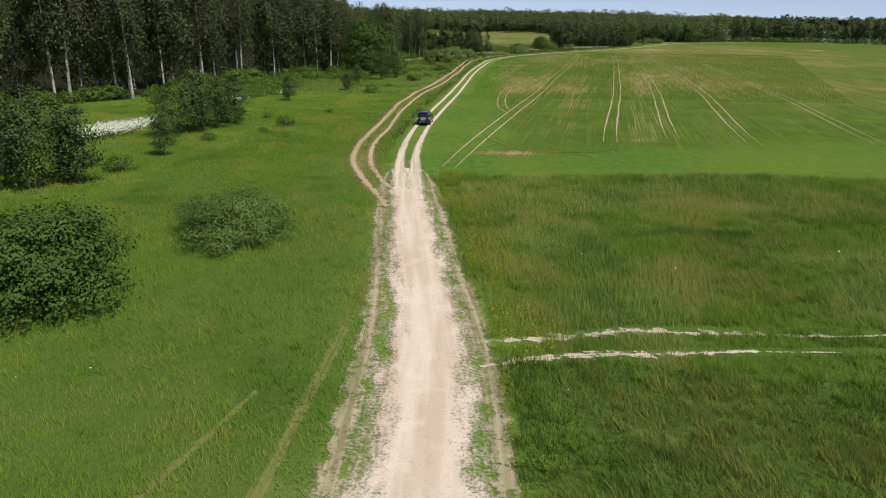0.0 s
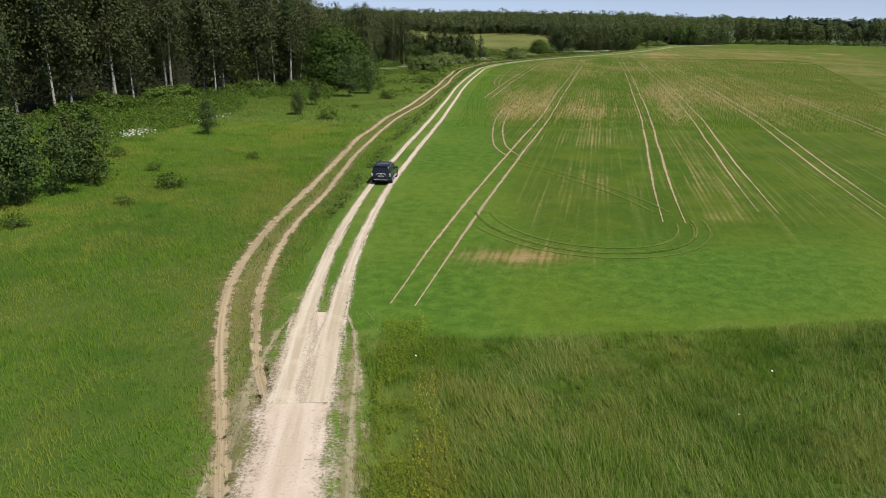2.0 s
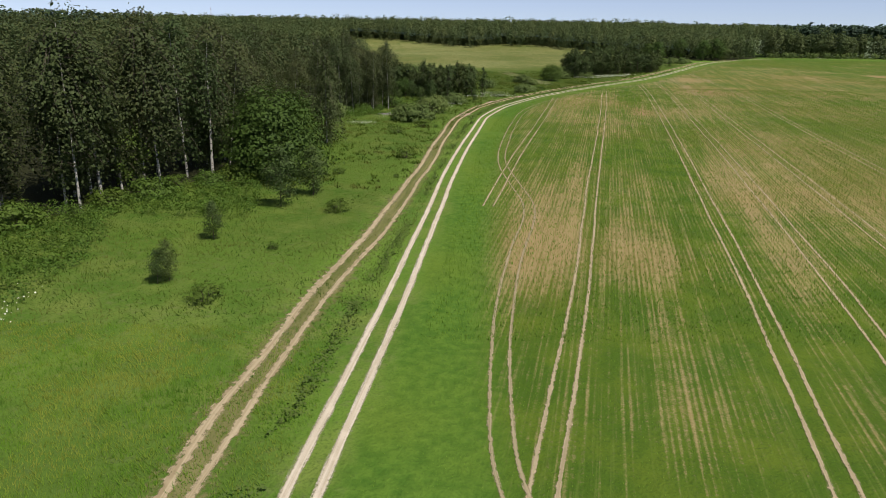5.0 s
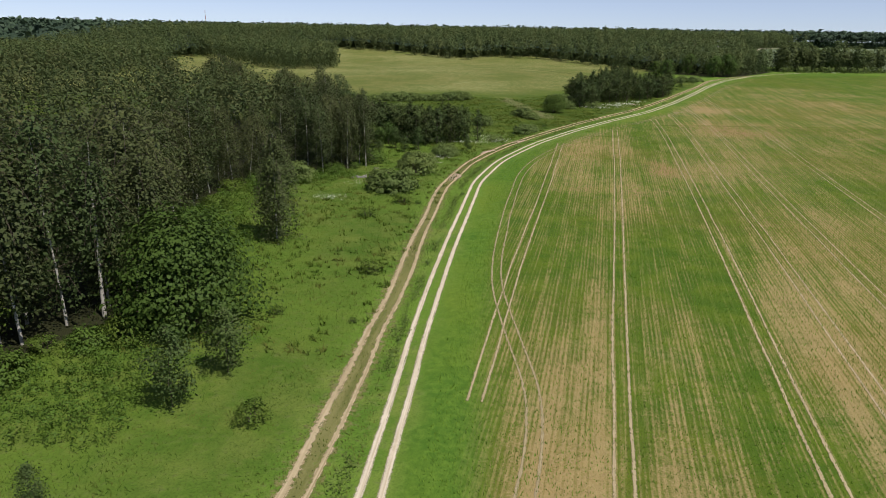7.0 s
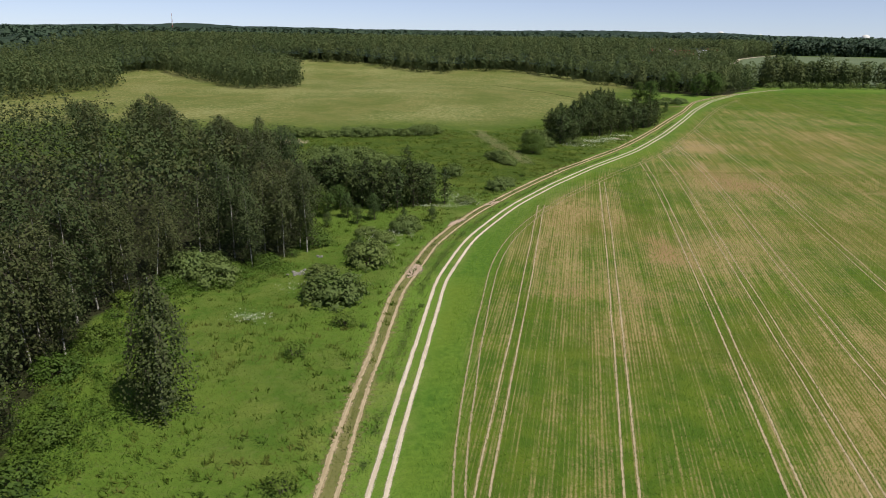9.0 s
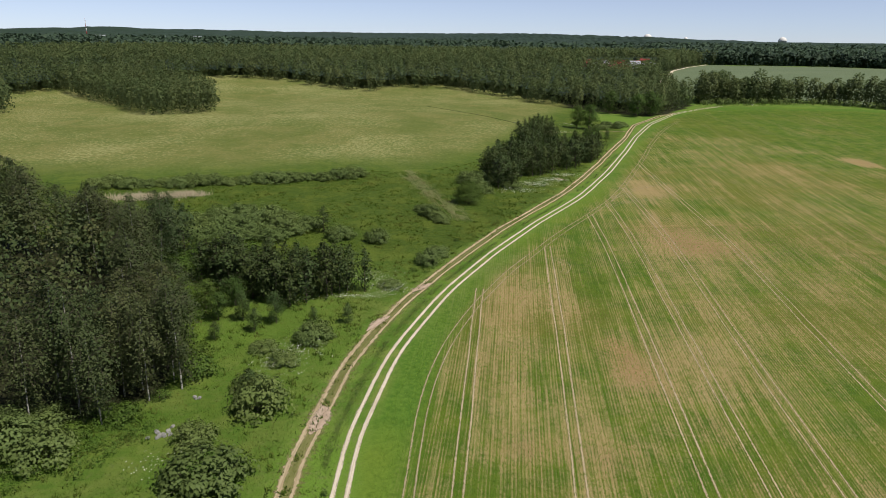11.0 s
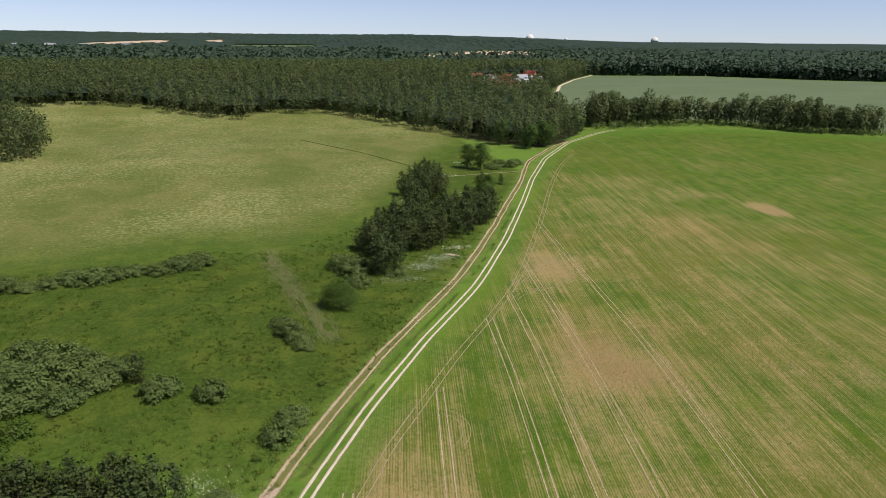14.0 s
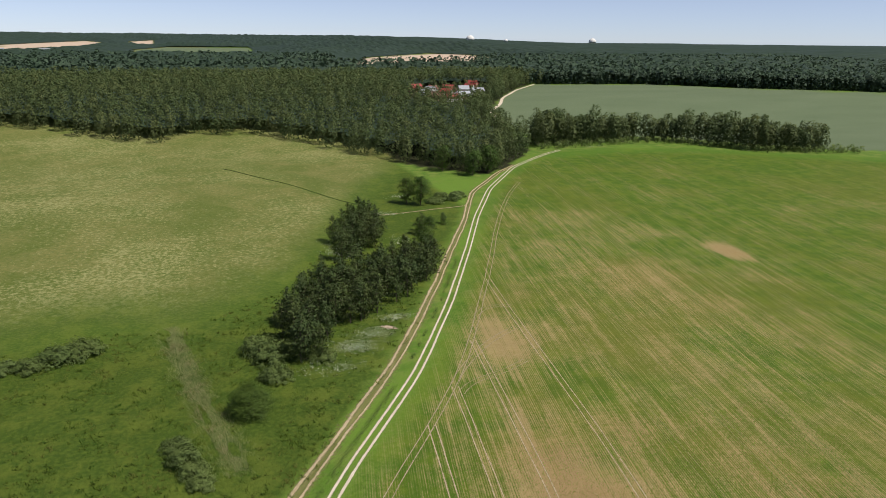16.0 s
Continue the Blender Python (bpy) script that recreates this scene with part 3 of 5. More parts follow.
def build_ground():
    xs = np.concatenate([reach_out(-300, -4900, 6, 1.25)[::-1], spread((-300, -70, 5), (-70, 70, 1.5), (70, 450, 4)), reach_out(446, 4900, 6, 1.2)])
    ys = np.concatenate([reach_out(-20, -2500, 3, 1.5)[::-1], spread((-20, 55, 1.8), (55, 70, 0.6), (70, 420, 2.5), (420, 660, 4), (660, 1200, 10)), reach_out(1191, 4950, 12, 1.08)])
    x, y = np.meshgrid(xs, ys)
    d = road_side(x, y)
    near_edge = y + 0.35 * np.sin(x * 0.7) + 0.25 * np.sin(x * 1.9 + 1) + 0.6 * (value_noise(x, y, 5) - 0.5)
    crop = smooth(1.2, 2.0, d) * smooth(-0.4, 0.7, near_edge - crop_edge(x)) * smooth(2, -4, y - far_edge(x))
    strip_width = 5.6 - 1.6 * smooth(250, 310, y) + 2.2 * value_noise(x, y, 25, 3) + 5 * smooth(130, 60, y)
    lush = np.maximum(smooth(strip_width + 2.5, strip_width - 1.5, d) * (1 - 0.35 * smooth(230, 330, y)), 0.75 * smooth(-26, -10, y - far_edge(x)))
    lush = np.maximum(lush, 0.85 * smooth(75, 66, y) * smooth(57, 59, y))
    slant = x - 0.23 * (y - 316)

    def spot(cx, cy, rx, ry, much):
        return much * np.exp(-((x - cx) / rx) ** 2 - ((y - cy) / ry) ** 2)

    def lane(c, wide, y0, y1, much):
        return much * np.exp(-((slant - c) / wide) ** 2) * smooth(y0 - 8, y0 + 8, y) * smooth(y1 + 14, y1 - 14, y)

    wave = y + 9 * (value_noise(x, y, 11, 14) - 0.5)
    dry = 0.22 * smooth(76, 84, wave) + 0.36 * smooth(112, 145, wave) - 0.08 * smooth(168, 200, wave) + 0.15 * smooth(225, 262, wave) - 0.06 * smooth(350, 420, wave) - 0.26 * smooth(440, 530, wave)
    dry *= 1 - 0.28 * smooth(115, 210, slant)
    dry += lane(67.8, 1.4, 80, 140, 0.32) + lane(78.4, 2.0, 82, 130, 0.38) + lane(54.5, 3.0, 128, 168, 0.65) + lane(58.2, 1.4, 130, 225, 0.45) + lane(66, 3.0, 128, 165, 0.45) + lane(80, 3.5, 135, 195, 0.5)
    dry += lane(62.5, 3.0, 215, 300, 0.2) + lane(97, 9, 150, 240, 0.22) + lane(52, 5, 235, 300, 0.35) + lane(84, 8, 235, 330, 0.25) + lane(88, 6, 160, 215, 0.3)
    dry += spot(7.0, 68.5, 4.2, 1.6, 1.2) + spot(5.4, 65.6, 2.6, 1.1, 0.7) + spot(22.6, 77.6, 1.6, 1.2, 0.7) + spot(212, 410, 3.5, 9, 1.5) + spot(107, 372, 8, 16, 0.35) + spot(170, 395, 16, 40, 0.25) + spot(190, 450, 22, 30, 0.2)
    gold = 0.9 * smooth(57, 58.5, y) * smooth(67.5, 61, y + 5 * (value_noise(x, y, 6, 24) - 0.5)) * smooth(1, 8, x) * (0.2 + 1.1 * value_noise(x, y, 7, 23))
    dry -= spot(40.5, 178, 2.6, 5, 0.9) + spot(61, 290, 5, 9, 0.25) + spot(112, 350, 10, 12, 0.2)
    red = spot(57.2, 255, 4.0, 6, 1.0) + spot(58, 263, 3, 4, 0.6) + spot(37, 237, 6, 4, 0.55) + spot(47, 234, 4, 5, 0.45) + spot(50, 213, 2, 3, 0.6) + spot(97, 328, 5, 12, 0.75) + spot(98, 311, 11, 8, 0.85)
    red += spot(113, 329, 9, 7, 0.55) + spot(134, 304, 14, 8, 0.5) + spot(108, 372, 5, 14, 0.45) + spot(212, 410, 4, 9, 0.9) + spot(58, 264, 4, 5, 0.3) + spot(92, 318, 5, 8, 0.4) + spot(62, 232, 8, 10, 0.25)
    lush = np.maximum(lush, 0.9 * smooth(79, 70, wave) * smooth(57, 59, y))
    lush *= 1 - np.clip(1.1 * np.exp(-((x - 7.2) / 4.0) ** 2 - ((y - 68.5) / 1.7) ** 2), 0, 1)
    meadow = smooth(6, 48, y - meadow_edge(x) + 8 * (value_noise(x, y, 30, 5) - 0.5)) * (x < 153)
    grey = (inside(GREY_FIELD, x, y) | inside(GREEN_FAR, x, y)).astype(float)
    pale = np.zeros_like(x)
    for poly in PALE_FIELDS:
        pale += inside(poly, x, y)
    verts = np.column_stack([x.ravel(), y.ravel(), height(x, y).ravel()])
    valley = (0.45 * smooth(105, 150, y) + 0.55 * smooth(285, 325, y)) * smooth(70, 60, y - meadow_edge(x)) * smooth(-1, -4, x - track_x(np.clip(y, 47, 568))) * (x < 150)
    valley *= 1 - 0.2 * smooth(-12, 12, y - meadow_edge(x))
    # Where the ground takes the painted forest shade.
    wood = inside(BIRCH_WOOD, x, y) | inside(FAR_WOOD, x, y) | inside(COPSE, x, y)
    tall = smooth(122, 95, y) * np.maximum(smooth(-road_half(y) - 0.4, -road_half(y) - 2.0, d), smooth(road_half(y) + 0.8, road_half(y) + 2.4, d) * smooth(0.5, -1.0, near_edge - crop_edge(x))) * (y > -60)
    layers = {"under_grass": tall, "valley": valley, "wood": wood.astype(float), "crop": crop, "lush": lush, "dry": np.clip(dry, 0, 2), "red": np.clip(red, 0, 1), "gold": gold, "meadow": meadow, "grey": grey, "pale": np.clip(pale, 0, 1)}
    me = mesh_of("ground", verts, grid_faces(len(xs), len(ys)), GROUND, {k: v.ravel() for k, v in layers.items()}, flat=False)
    return tagged(new("ground", me), "rolling green grassland with a sown crop field and meadow", "ground", kind="structure")


build_ground()


def strip(points, half, lift, step=1.0, shift=0.0, wobble=0.0, seed=0):
    """A flat strip draped along plan points: vertex rows, quads, and UV of across (1 at the edge) and along in metres."""
    p = np.asarray(points, float)
    seg = np.concatenate([[0], np.cumsum(np.hypot(*np.diff(p, axis=0).T))])
    s = np.linspace(0, seg[-1], max(2, int(seg[-1] / step)))
    x, y = np.interp(s, seg, p[:, 0]), np.interp(s, seg, p[:, 1])
    dx, dy = np.gradient(x), np.gradient(y)
    n = np.hypot(dx, dy) + 1e-9
    nx, ny = dy / n, -dx / n
    h = np.interp(s, seg, half) if np.ndim(half) else np.full(len(s), half)
    off = np.interp(s, seg, shift) if np.ndim(shift) else np.full(len(s), shift)
    off = off + wobble * (value_noise(s, s * 0 + seed, 9.0, seed) - 0.5)
    rows, uv = [], []
    for a in (-1.35, -0.45, 0.45, 1.35):
        px, py = x + nx * (off + a * h), y + ny * (off + a * h)
        rows.append(np.column_stack([px, py, height(px, py) + lift]))
        uv.append(np.column_stack([np.full(len(s), a), s + seed * 37.0]))
    v, t = np.stack(rows, 1).reshape(-1, 3), np.stack(uv, 1).reshape(-1, 2)
    return v, grid_faces(4, len(s)), t


def strips(name, pieces, material, label, category="road"):
    v, f, uv, n = [], [], [], 0
    for a, b, c in pieces:
        v.append(a), f.append(b + n), uv.append(c)
        n += len(a)
    me = mesh_of(name, np.concatenate(v), np.concatenate(f), material, uv=np.concatenate(uv), flat=False)
    return tagged(new(name, me), label, category, kind="structure")


def along(line, y0, y1, step=1.0):
    ys = np.arange(y0, y1, step)
    return np.column_stack([line(ys), ys])


bed = along(road_x, -58, 61)
bed_half = np.interp(bed[:, 1], [-58, 16, 21, 26, 32, 42, 55, 58, 60.5, 73], [2.6, 2.4, 2.3, 2.1, 2.0, 1.9, 1.55, 1.3, 0.6, 0.02])
strips("dirt_road", [strip(bed, bed_half, 0.05)], DIRT, "pale dusty dirt road worn down to bare earth")
lane = along(road_x, 52, 604)
gauge = np.interp(lane[:, 1], [52, 75, 400, 604], [0.62, 0.76, 0.8, 0.9])
strips("road_ruts", [strip(lane, np.interp(lane[:, 1], [52, 57, 62, 70, 84], [0.80, 0.78, 0.60, 0.45, 0.36]), 0.056 + 0.003 * k, 1.0, k * gauge, 0.12, 3 + k) for k in (-1, 1)], RUT, "two pale wheel ruts of a dirt road with a grassy middle")
side = along(road_x, -40, 62)
side_half = np.interp(side[:, 1], bed[:, 1], bed_half)
verge = 0.7 * smooth(62, 50, side[:, 1]) + 0.04
strips("stony_verge", [strip(side, verge, 0.03, 1.0, -(side_half * 0.9 + 0.45), 0.3, 5), strip(side, verge, 0.03, 1.0, side_half * 0.9 + 0.35, 0.3, 6)], STONY,
       "stony verge with dry tufts beside the dirt road", "verge")
old = along(track_x, 47, 568)
old_pieces = [strip(old, np.interp(old[:, 1], [47, 60, 80, 300, 568], [0.3, 0.4, 0.44, 0.42, 0.45]) * (1.0 if k < 0 else 0.72), 0.035, 1.0, k * 0.78, 0.35, 8 + k) for k in (-1, 1)]
faint_path = [strip([(-5.4, 8), (-4.5, 20.5), (-3.7, 31), (-3.4, 41), (-4.2, 50), (-5.6, 56)], 0.3, 0.03, 1.0, 0, 0.3, 12), strip([(-8.4, 14.5), (-7.4, 17.5), (-6.2, 21.5)], 0.16, 0.03, 0.5, 0, 0.2, 13)]
strips("worn_track_bed", [strip(old, 1.75, 0.022, 1.0, 0, 0.3, 18)], WORN, "trodden thin grass between the ruts of the old track", "track")
strips("grassy_path", faint_path, PATH, "faint path of flattened pale grass beside the road", "path")
strips("old_track", old_pieces, OLD_RUT, "older overgrown earth track with two brown ruts", "track")
strips("crossing_ruts", [strip([(1.6, 25.4), (4, 25.8), (6.2, 26.3), (8, 27), (12.2, 26.8), (17, 26.5), (23, 27)], [0.35, 0.45, 0.5, 0.45, 0.3, 0.2, 0.08], 0.04, 0.4, 0, 0.4, 15),
                         strip([(1.6, 23.4), (4, 24.2), (6.3, 24.6), (12.3, 25.2), (16, 25.2)], [0.3, 0.42, 0.42, 0.2, 0.06], 0.04, 0.4, 0, 0.4, 16)], CROSS,
       "stony half-overgrown ruts of a side track through the grass", "track")
lens = [0.15, 1.0, 1.1, 0.2]
patches = [strip([(10.2, 243), (11.0, 245.5), (11.6, 247.5), (11.6, 250)], np.multiply(lens, 1.5), 0.045, 0.5, 0, 0.5, 21), strip([(17.9, 273), (19.2, 275.4), (20.2, 277), (22, 279)], lens, 0.045, 0.5, 0, 0.5, 22),
           strip([(26.9, 289.8), (28.4, 291.6), (29.6, 293), (31, 294.5)], lens, 0.045, 0.5, 0, 0.5, 23), strip([(82.5, 388.6), (84.0, 387.8), (85.2, 387), (86.5, 385.6)], np.multiply(lens, 0.9), 0.045, 0.5, 0, 0.5, 24)]
strips("bare_sand", patches, SAND, "small bare patches of pinkish sand in the grass", "sand")

# wheel lines that the sprayer left in the crop, about fourteen metres apart
tram, faint, soft_lines, loops = [], [], [], []
for k, (c, first) in enumerate([(60.6, 61), (75.3, 76), (82.6, 79), (91.3, 77), (105.6, 78), (118.6, 79), (131.8, 77), (145.5, 80), (159.5, 80), (173.5, 80), (187.5, 80), (201.5, 80), (216, 80), (230, 80), (245, 80)]):
    ys = np.arange(first, 590, 3.0)
    xs = c + 0.23 * (ys - 316) - (1.0 if k == 0 else 5.0) * smooth(300, 420, ys) - 1.5 * smooth(140, 75, ys) + 0.25 * np.sin(ys * 0.03 + k)
    ok = (road_side(xs, ys) > np.where(ys < 110, 3.2, 8.5)) & (ys < far_edge(xs) - 14)
    if ok.sum() > 4:
        line = np.column_stack([xs, ys])[ok]
        clear = k < 5
        for j in (-1, 1):
            (tram if clear else soft_lines).append(strip(line, (0.17 if k < 2 else 0.15) * (0.35 + 0.65 * smooth(0, 20, line[:, 1] - first)), 0.035, 2.0, j * 0.68, 0.2, 30 + 2 * k + j))
swing = [(10.6, 98), (9.4, 103), (9.1, 108), (10.2, 121), (11.4, 130), (13.7, 142.6), (15.8, 151), (16.7, 159), (16.1, 168), (15.5, 179), (15.4, 188), (16.9, 201), (19.6, 219), (22, 233), (25.9, 254), (33.3, 274), (46.3, 297.5),
         (54.5, 309), (67, 327), (80, 343), (95.5, 364), (112, 393.5), (128, 422), (150, 464), (176, 508), (205, 545)]
first_line = [(10.4, 152), (12.9, 165), (15.2, 176), (17.5, 188), (22, 208), (30.1, 244), (38.6, 284), (41.4, 296)]
turn_back = [(5.3, 80), (5.8, 76), (7.4, 72.7), (9.6, 70.6), (12.5, 69.6), (15.4, 69.9), (17.6, 71.5), (18.9, 74.2), (19.3, 77)]
turn_wide = [(4.7, 76.5), (6.0, 73.0), (8.3, 70.2), (11.0, 68.8), (14.4, 68.7), (17.2, 69.9), (19.2, 72.2), (20.2, 75), (20.4, 78)]
crossing = [(8.9, 99), (10.6, 96.3), (12.9, 92.2), (15, 88.6), (16.9, 84.6), (18.2, 80.5), (18.8, 77)]
loop_up = [(88.6, 354), (92, 359.5), (97, 365), (103.6, 371.2), (108.5, 374.4), (113.1, 376.8), (117, 378)]
loop_down = [(88, 350), (91.3, 354.1), (96, 356.4), (101, 357.3), (106, 359.6), (110.9, 361.8)]
hook = [(107, 386), (110.5, 390), (114, 391.8), (118, 391.5), (121, 389)]
small_loop = [(57.5, 309), (60.2, 307), (61.5, 304), (60.8, 300), (57.0, 296)]
for i, (line, w, gauge_m, kind) in enumerate(((swing, 0.15, 0.64, faint), (first_line, 0.16, 0.66, tram), (turn_back, 0.13, 0.5, loops), (turn_wide, 0.13, 0.4, loops), (crossing, 0.14, 0.55, loops), (loop_up, 0.13, 0.68, faint),
                                              (loop_down, 0.11, 0.68, faint), (hook, 0.13, 0.68, faint), (small_loop, 0.10, 0.68, faint))):
    fine = np.asarray(line, float)
    for _ in range(3):
        mid = np.empty((2 * len(fine) - 2, 2))
        mid[0::2], mid[1::2] = 0.75 * fine[:-1] + 0.25 * fine[1:], 0.25 * fine[:-1] + 0.75 * fine[1:]
        fine = mid
    for j in (-1, 1):
        kind.append(strip(fine, w, 0.04, 1.0, j * gauge_m, 0.15, 80 + 2 * i + j))
strips("turning_wheel_lines", loops, TURNED, "green wheel lines where a tractor turned in the crop", "track")
strips("pressed_wheel_lines", soft_lines, PRESSED, "shallow wheel lines pressed into the green crop", "track")
strips("faint_wheel_lines", faint, FAINT, "faint paired wheel lines across the far crop", "track")
strips("field_wheel_lines", tram, TRAM, "paired wheel lines of bare soil through the crop", "track")
strips("foot_path", [strip([(150, 493), (138, 491), (124, 488.5), (108, 487)], 0.35, 0.04, 1.0, 0, 0.6, 91)], OLD_RUT, "narrow trodden path from the track to the meadow", "path")
strips("meadow_line", [strip([(60, 592), (70, 573), (87, 543), (101, 512), (112, 496)], 0.9, 0.04, 2.0, 0, 0.8, 92)], dirt_material("pressed_grass", (0.085, 0.13, 0.022), (0.065, 0.105, 0.018), 1.0, 0.75),
       "line of pressed darker grass through the hay meadow", "track")
strips("far_lane", [strip([(262, 690), (270, 733), (295, 768), (312, 800), (368, 884), (424, 952)], 2.0, 0.3, 6.0)], RUT, "pale lane along the edge of a far field")


# ---- plants by the roadside and in the meadow ----
BIRCH = tree_kind("birch", "tall birch with a white trunk and drooping olive-green crown", "birches at the wood's edge", BIRCH_LEAF, BIRCH_BARK,
                  [(11, 16.5, 0.12, 3.9, 58, 48, 0.38, 0.9, 0.14, 2.3), (12, 18.0, 0.12, 3.6, 58, 48, 0.38, 1.0, 0.15, 2.3), (13, 15.5, 0.08, 4.1, 56, 48, 0.38, 0.85, 0.13, 2.3),
                   (14, 17.2, 0.18, 3.6, 54, 48, 0.38, 1.0, 0.14, 2.3)])
ALDER = tree_kind("alder", "slender dark green alder in a dense row", "alders in the groves", ALDER_LEAF, BARK,
                  [(21, 10.0, 0.04, 2.4, 42, 11, 0.56, 0.25, 0.12, 0.95), (22, 9.0, 0.03, 2.5, 40, 11, 0.56, 0.25, 0.11, 1.0), (23, 11.0, 0.05, 2.5, 44, 11, 0.56, 0.3, 0.13, 0.9)])
SAPLING = tree_kind("young_birch", "young birch with a thin stem and loose conical crown", "young trees in the meadow", YOUNG_LEAF, BARK,
                    [(31, 5.6, 0.06, 1.55, 36, 50, 0.22, 0.2, 0.06, 0.9), (32, 6.2, 0.08, 1.5, 38, 50, 0.22, 0.25, 0.06, 0.85), (33, 5.2, 0.04, 1.65, 34, 50, 0.22, 0.2, 0.06, 0.95)])
BROAD = tree_kind("broadleaf_tree", "rounded fresh green broadleaf tree with dense foliage", "broadleaf trees", BROAD_LEAF, BARK,
                  [(41, 11.5, 0.07, 4.6, 80, 34, 0.44, 0.25, 0.22, 1.1), (42, 10.0, 0.05, 4.4, 76, 34, 0.44, 0.2, 0.2, 1.15)])
BUSH = bush_kind("bush", "dense rounded green bush standing in the grass", "bushes in the meadow", BUSH_LEAF, [(51, 3.4, 2.9, 74, 20, 0.42), (52, 3.5, 2.6, 78, 20, 0.42)])
WILLOW = bush_kind("willow_bush", "grey-green willow bush with a soft rounded outline", "willow bushes", WILLOW_LEAF, [(61, 3.6, 2.9, 66, 29, 0.46), (62, 3.8, 2.7, 70, 29, 0.46)])
SHRUB = bush_kind("shrub", "small leafy shrub in the grass", "small shrubs", BUSH_LEAF, [(71, 1.2, 1.35, 26, 26, 0.17), (72, 1.25, 1.2, 28, 24, 0.17)])
ROUND = bush_kind("round_tree", "large round fresh green broadleaf tree before the birch wood", "broadleaf trees", BROAD_LEAF, [(85, 5.9, 11.8, 190, 70, 0.44)])
ROUND.category = "tree"
HAZEL = bush_kind("big_bush", "large dark green broad-leaved bush beside the meadow", "big bushes", BROAD_LEAF, [(81, 3.6, 4.2, 90, 230, 0.17)])
NEAR_BUSH = bush_kind("wide_bush", "wide rounded willow bush with silvery green leaves", "big bushes", SALLOW_LEAF, [(82, 3.5, 2.5, 96, 230, 0.12)])
TALL = tree_kind("tall_birch", "tall birch with a bare white trunk at the wood's edge", "birches at the wood's edge", BIRCH_LEAF, BIRCH_BARK,
                 [(16, 18.5, 0.36, 3.2, 52, 48, 0.34, 0.9, 0.21, 1.3), (17, 17.5, 0.30, 3.1, 52, 48, 0.34, 0.9, 0.22, 0.8)])
WEEPING = tree_kind("weeping_birch", "single weeping birch standing in front of the wood", "birches at the wood's edge", BIRCH_LEAF, BIRCH_BARK, [(15, 16.0, 0.12, 3.3, 60, 90, 0.36, 1.9, 0.17, 1.4)])

HAZEL.plant(-17.8, 29.2, 1.0, 1)
NEAR_BUSH.plant(-12.1, 39.4, 1.0, 2, stretch=(1.05, 0.95, 1.0))
for i, (x, y, s) in enumerate([(-18.9, 84.6, 0.95), (-20.2, 79, 0.5), (-26.8, 57, 1.05), (-12.7, 126.6, 1.15), (-6.6, 155.6, 0.9), (-6.3, 154.2, 1.25), (-0.2, 189, 1.35), (-0.7, 173.5, 0.45),
                               (-3.6, 215.4, 1.3), (1.7, 224.6, 1.45), (-9.2, 175.5, 0.75), (-24.5, 73, 0.7), (-22.6, 91, 0.6), (-15.5, 97, 0.55), (4.4, 224, 0.5), (-30.5, 58.5, 0.9), (-28.5, 97, 0.8),
                               (12.4, 231, 0.4), (-10.5, 140, 0.5), (40, 322, 0.6), (28, 302, 0.6), (130.1, 468.5, 1.2), (-33, 60, 0.8), (-35, 84, 0.8)]):
    SHRUB.plant(x, y, s, 10 + i)
for i, (x, y, s) in enumerate([(-25.8, 64.3, 0.72), (-27.6, 52.3, 1.08), (-29.2, 53.4, 1.0), (-30.4, 50.2, 1.1), (-32.5, 53, 1.0), (-33.8, 49, 1.05), (-35, 55, 0.95), (-29.6, 75.0, 1.0), (-28.2, 77.4, 1.1),
                               (-27.0, 78.8, 1.05), (-26.2, 82.0, 0.98), (-25.2, 85.4, 1.05), (-28.8, 80.6, 1.12), (-27.2, 86.0, 1.0), (-24.2, 111.2, 0.74), (-17.2, 131, 0.6), (-17.9, 130.2, 0.5), (-17.1, 142.6, 0.66),
                               (-13.4, 156.2, 1.2), (-10.6, 162.2, 1.2), (-0.7, 274.5, 0.75), (-6.6, 271.8, 0.62), (14.7, 276.6, 0.62), (-3.2, 279, 0.9), (2.6, 277.5, 0.95), (1.3, 254.4, 0.7),
                               (-37, 60, 0.9), (-38.5, 66, 1.0), (8.8, 277.5, 0.5), (130.4, 470, 0.8)]):
    SAPLING.plant(x, y, s, 60 + i)
for i, (x, y, s) in enumerate([(-30, 182, 0.95), (-36, 165, 0.85), (131.2, 498, 1.05), (126.5, 502, 0.95), (120, 456.5, 0.62), (117.5, 459, 0.55), (112.6, 440, 0.72), (115.5, 447, 0.66),
                               (176, 548, 1.25), (186, 552, 1.35), (192, 561, 1.2), (165, 562, 1.15)]):
    BROAD.plant(x, y, s, 110 + i)
for i, (x, y, s) in enumerate([(-41.5, 147.6, 1.0), (-42.6, 148.4, 1.05), (-46, 137, 1.0), (-47, 138.4, 0.95), (-34.2, 167, 1.0), (-48.4, 110.4, 1.0), (-57.6, 105.2, 1.0), (-56, 106.4, 1.05), (-51.5, 112, 0.95), (-36.6, 160, 1.0), (-27.2, 174, 0.95)]):
    TALL.plant(x, y, 1.15 * s, 360 + i)
WEEPING.plant(-15.4, 202.5, 1.0, 140)
ROUND.plant(-17.6, 172.4, 1.0, 141)
for i, (x, y, s) in enumerate([(-16.2, 248, 0.85), (-11.8, 253.4, 0.85), (-13.5, 256.5, 0.82), (-8.2, 256.2, 0.95), (-10, 259, 0.9), (-31.9, 337.3, 0.62), (-30, 340, 0.5)]):
    BIRCH.plant(x, y, s, 150 + i)
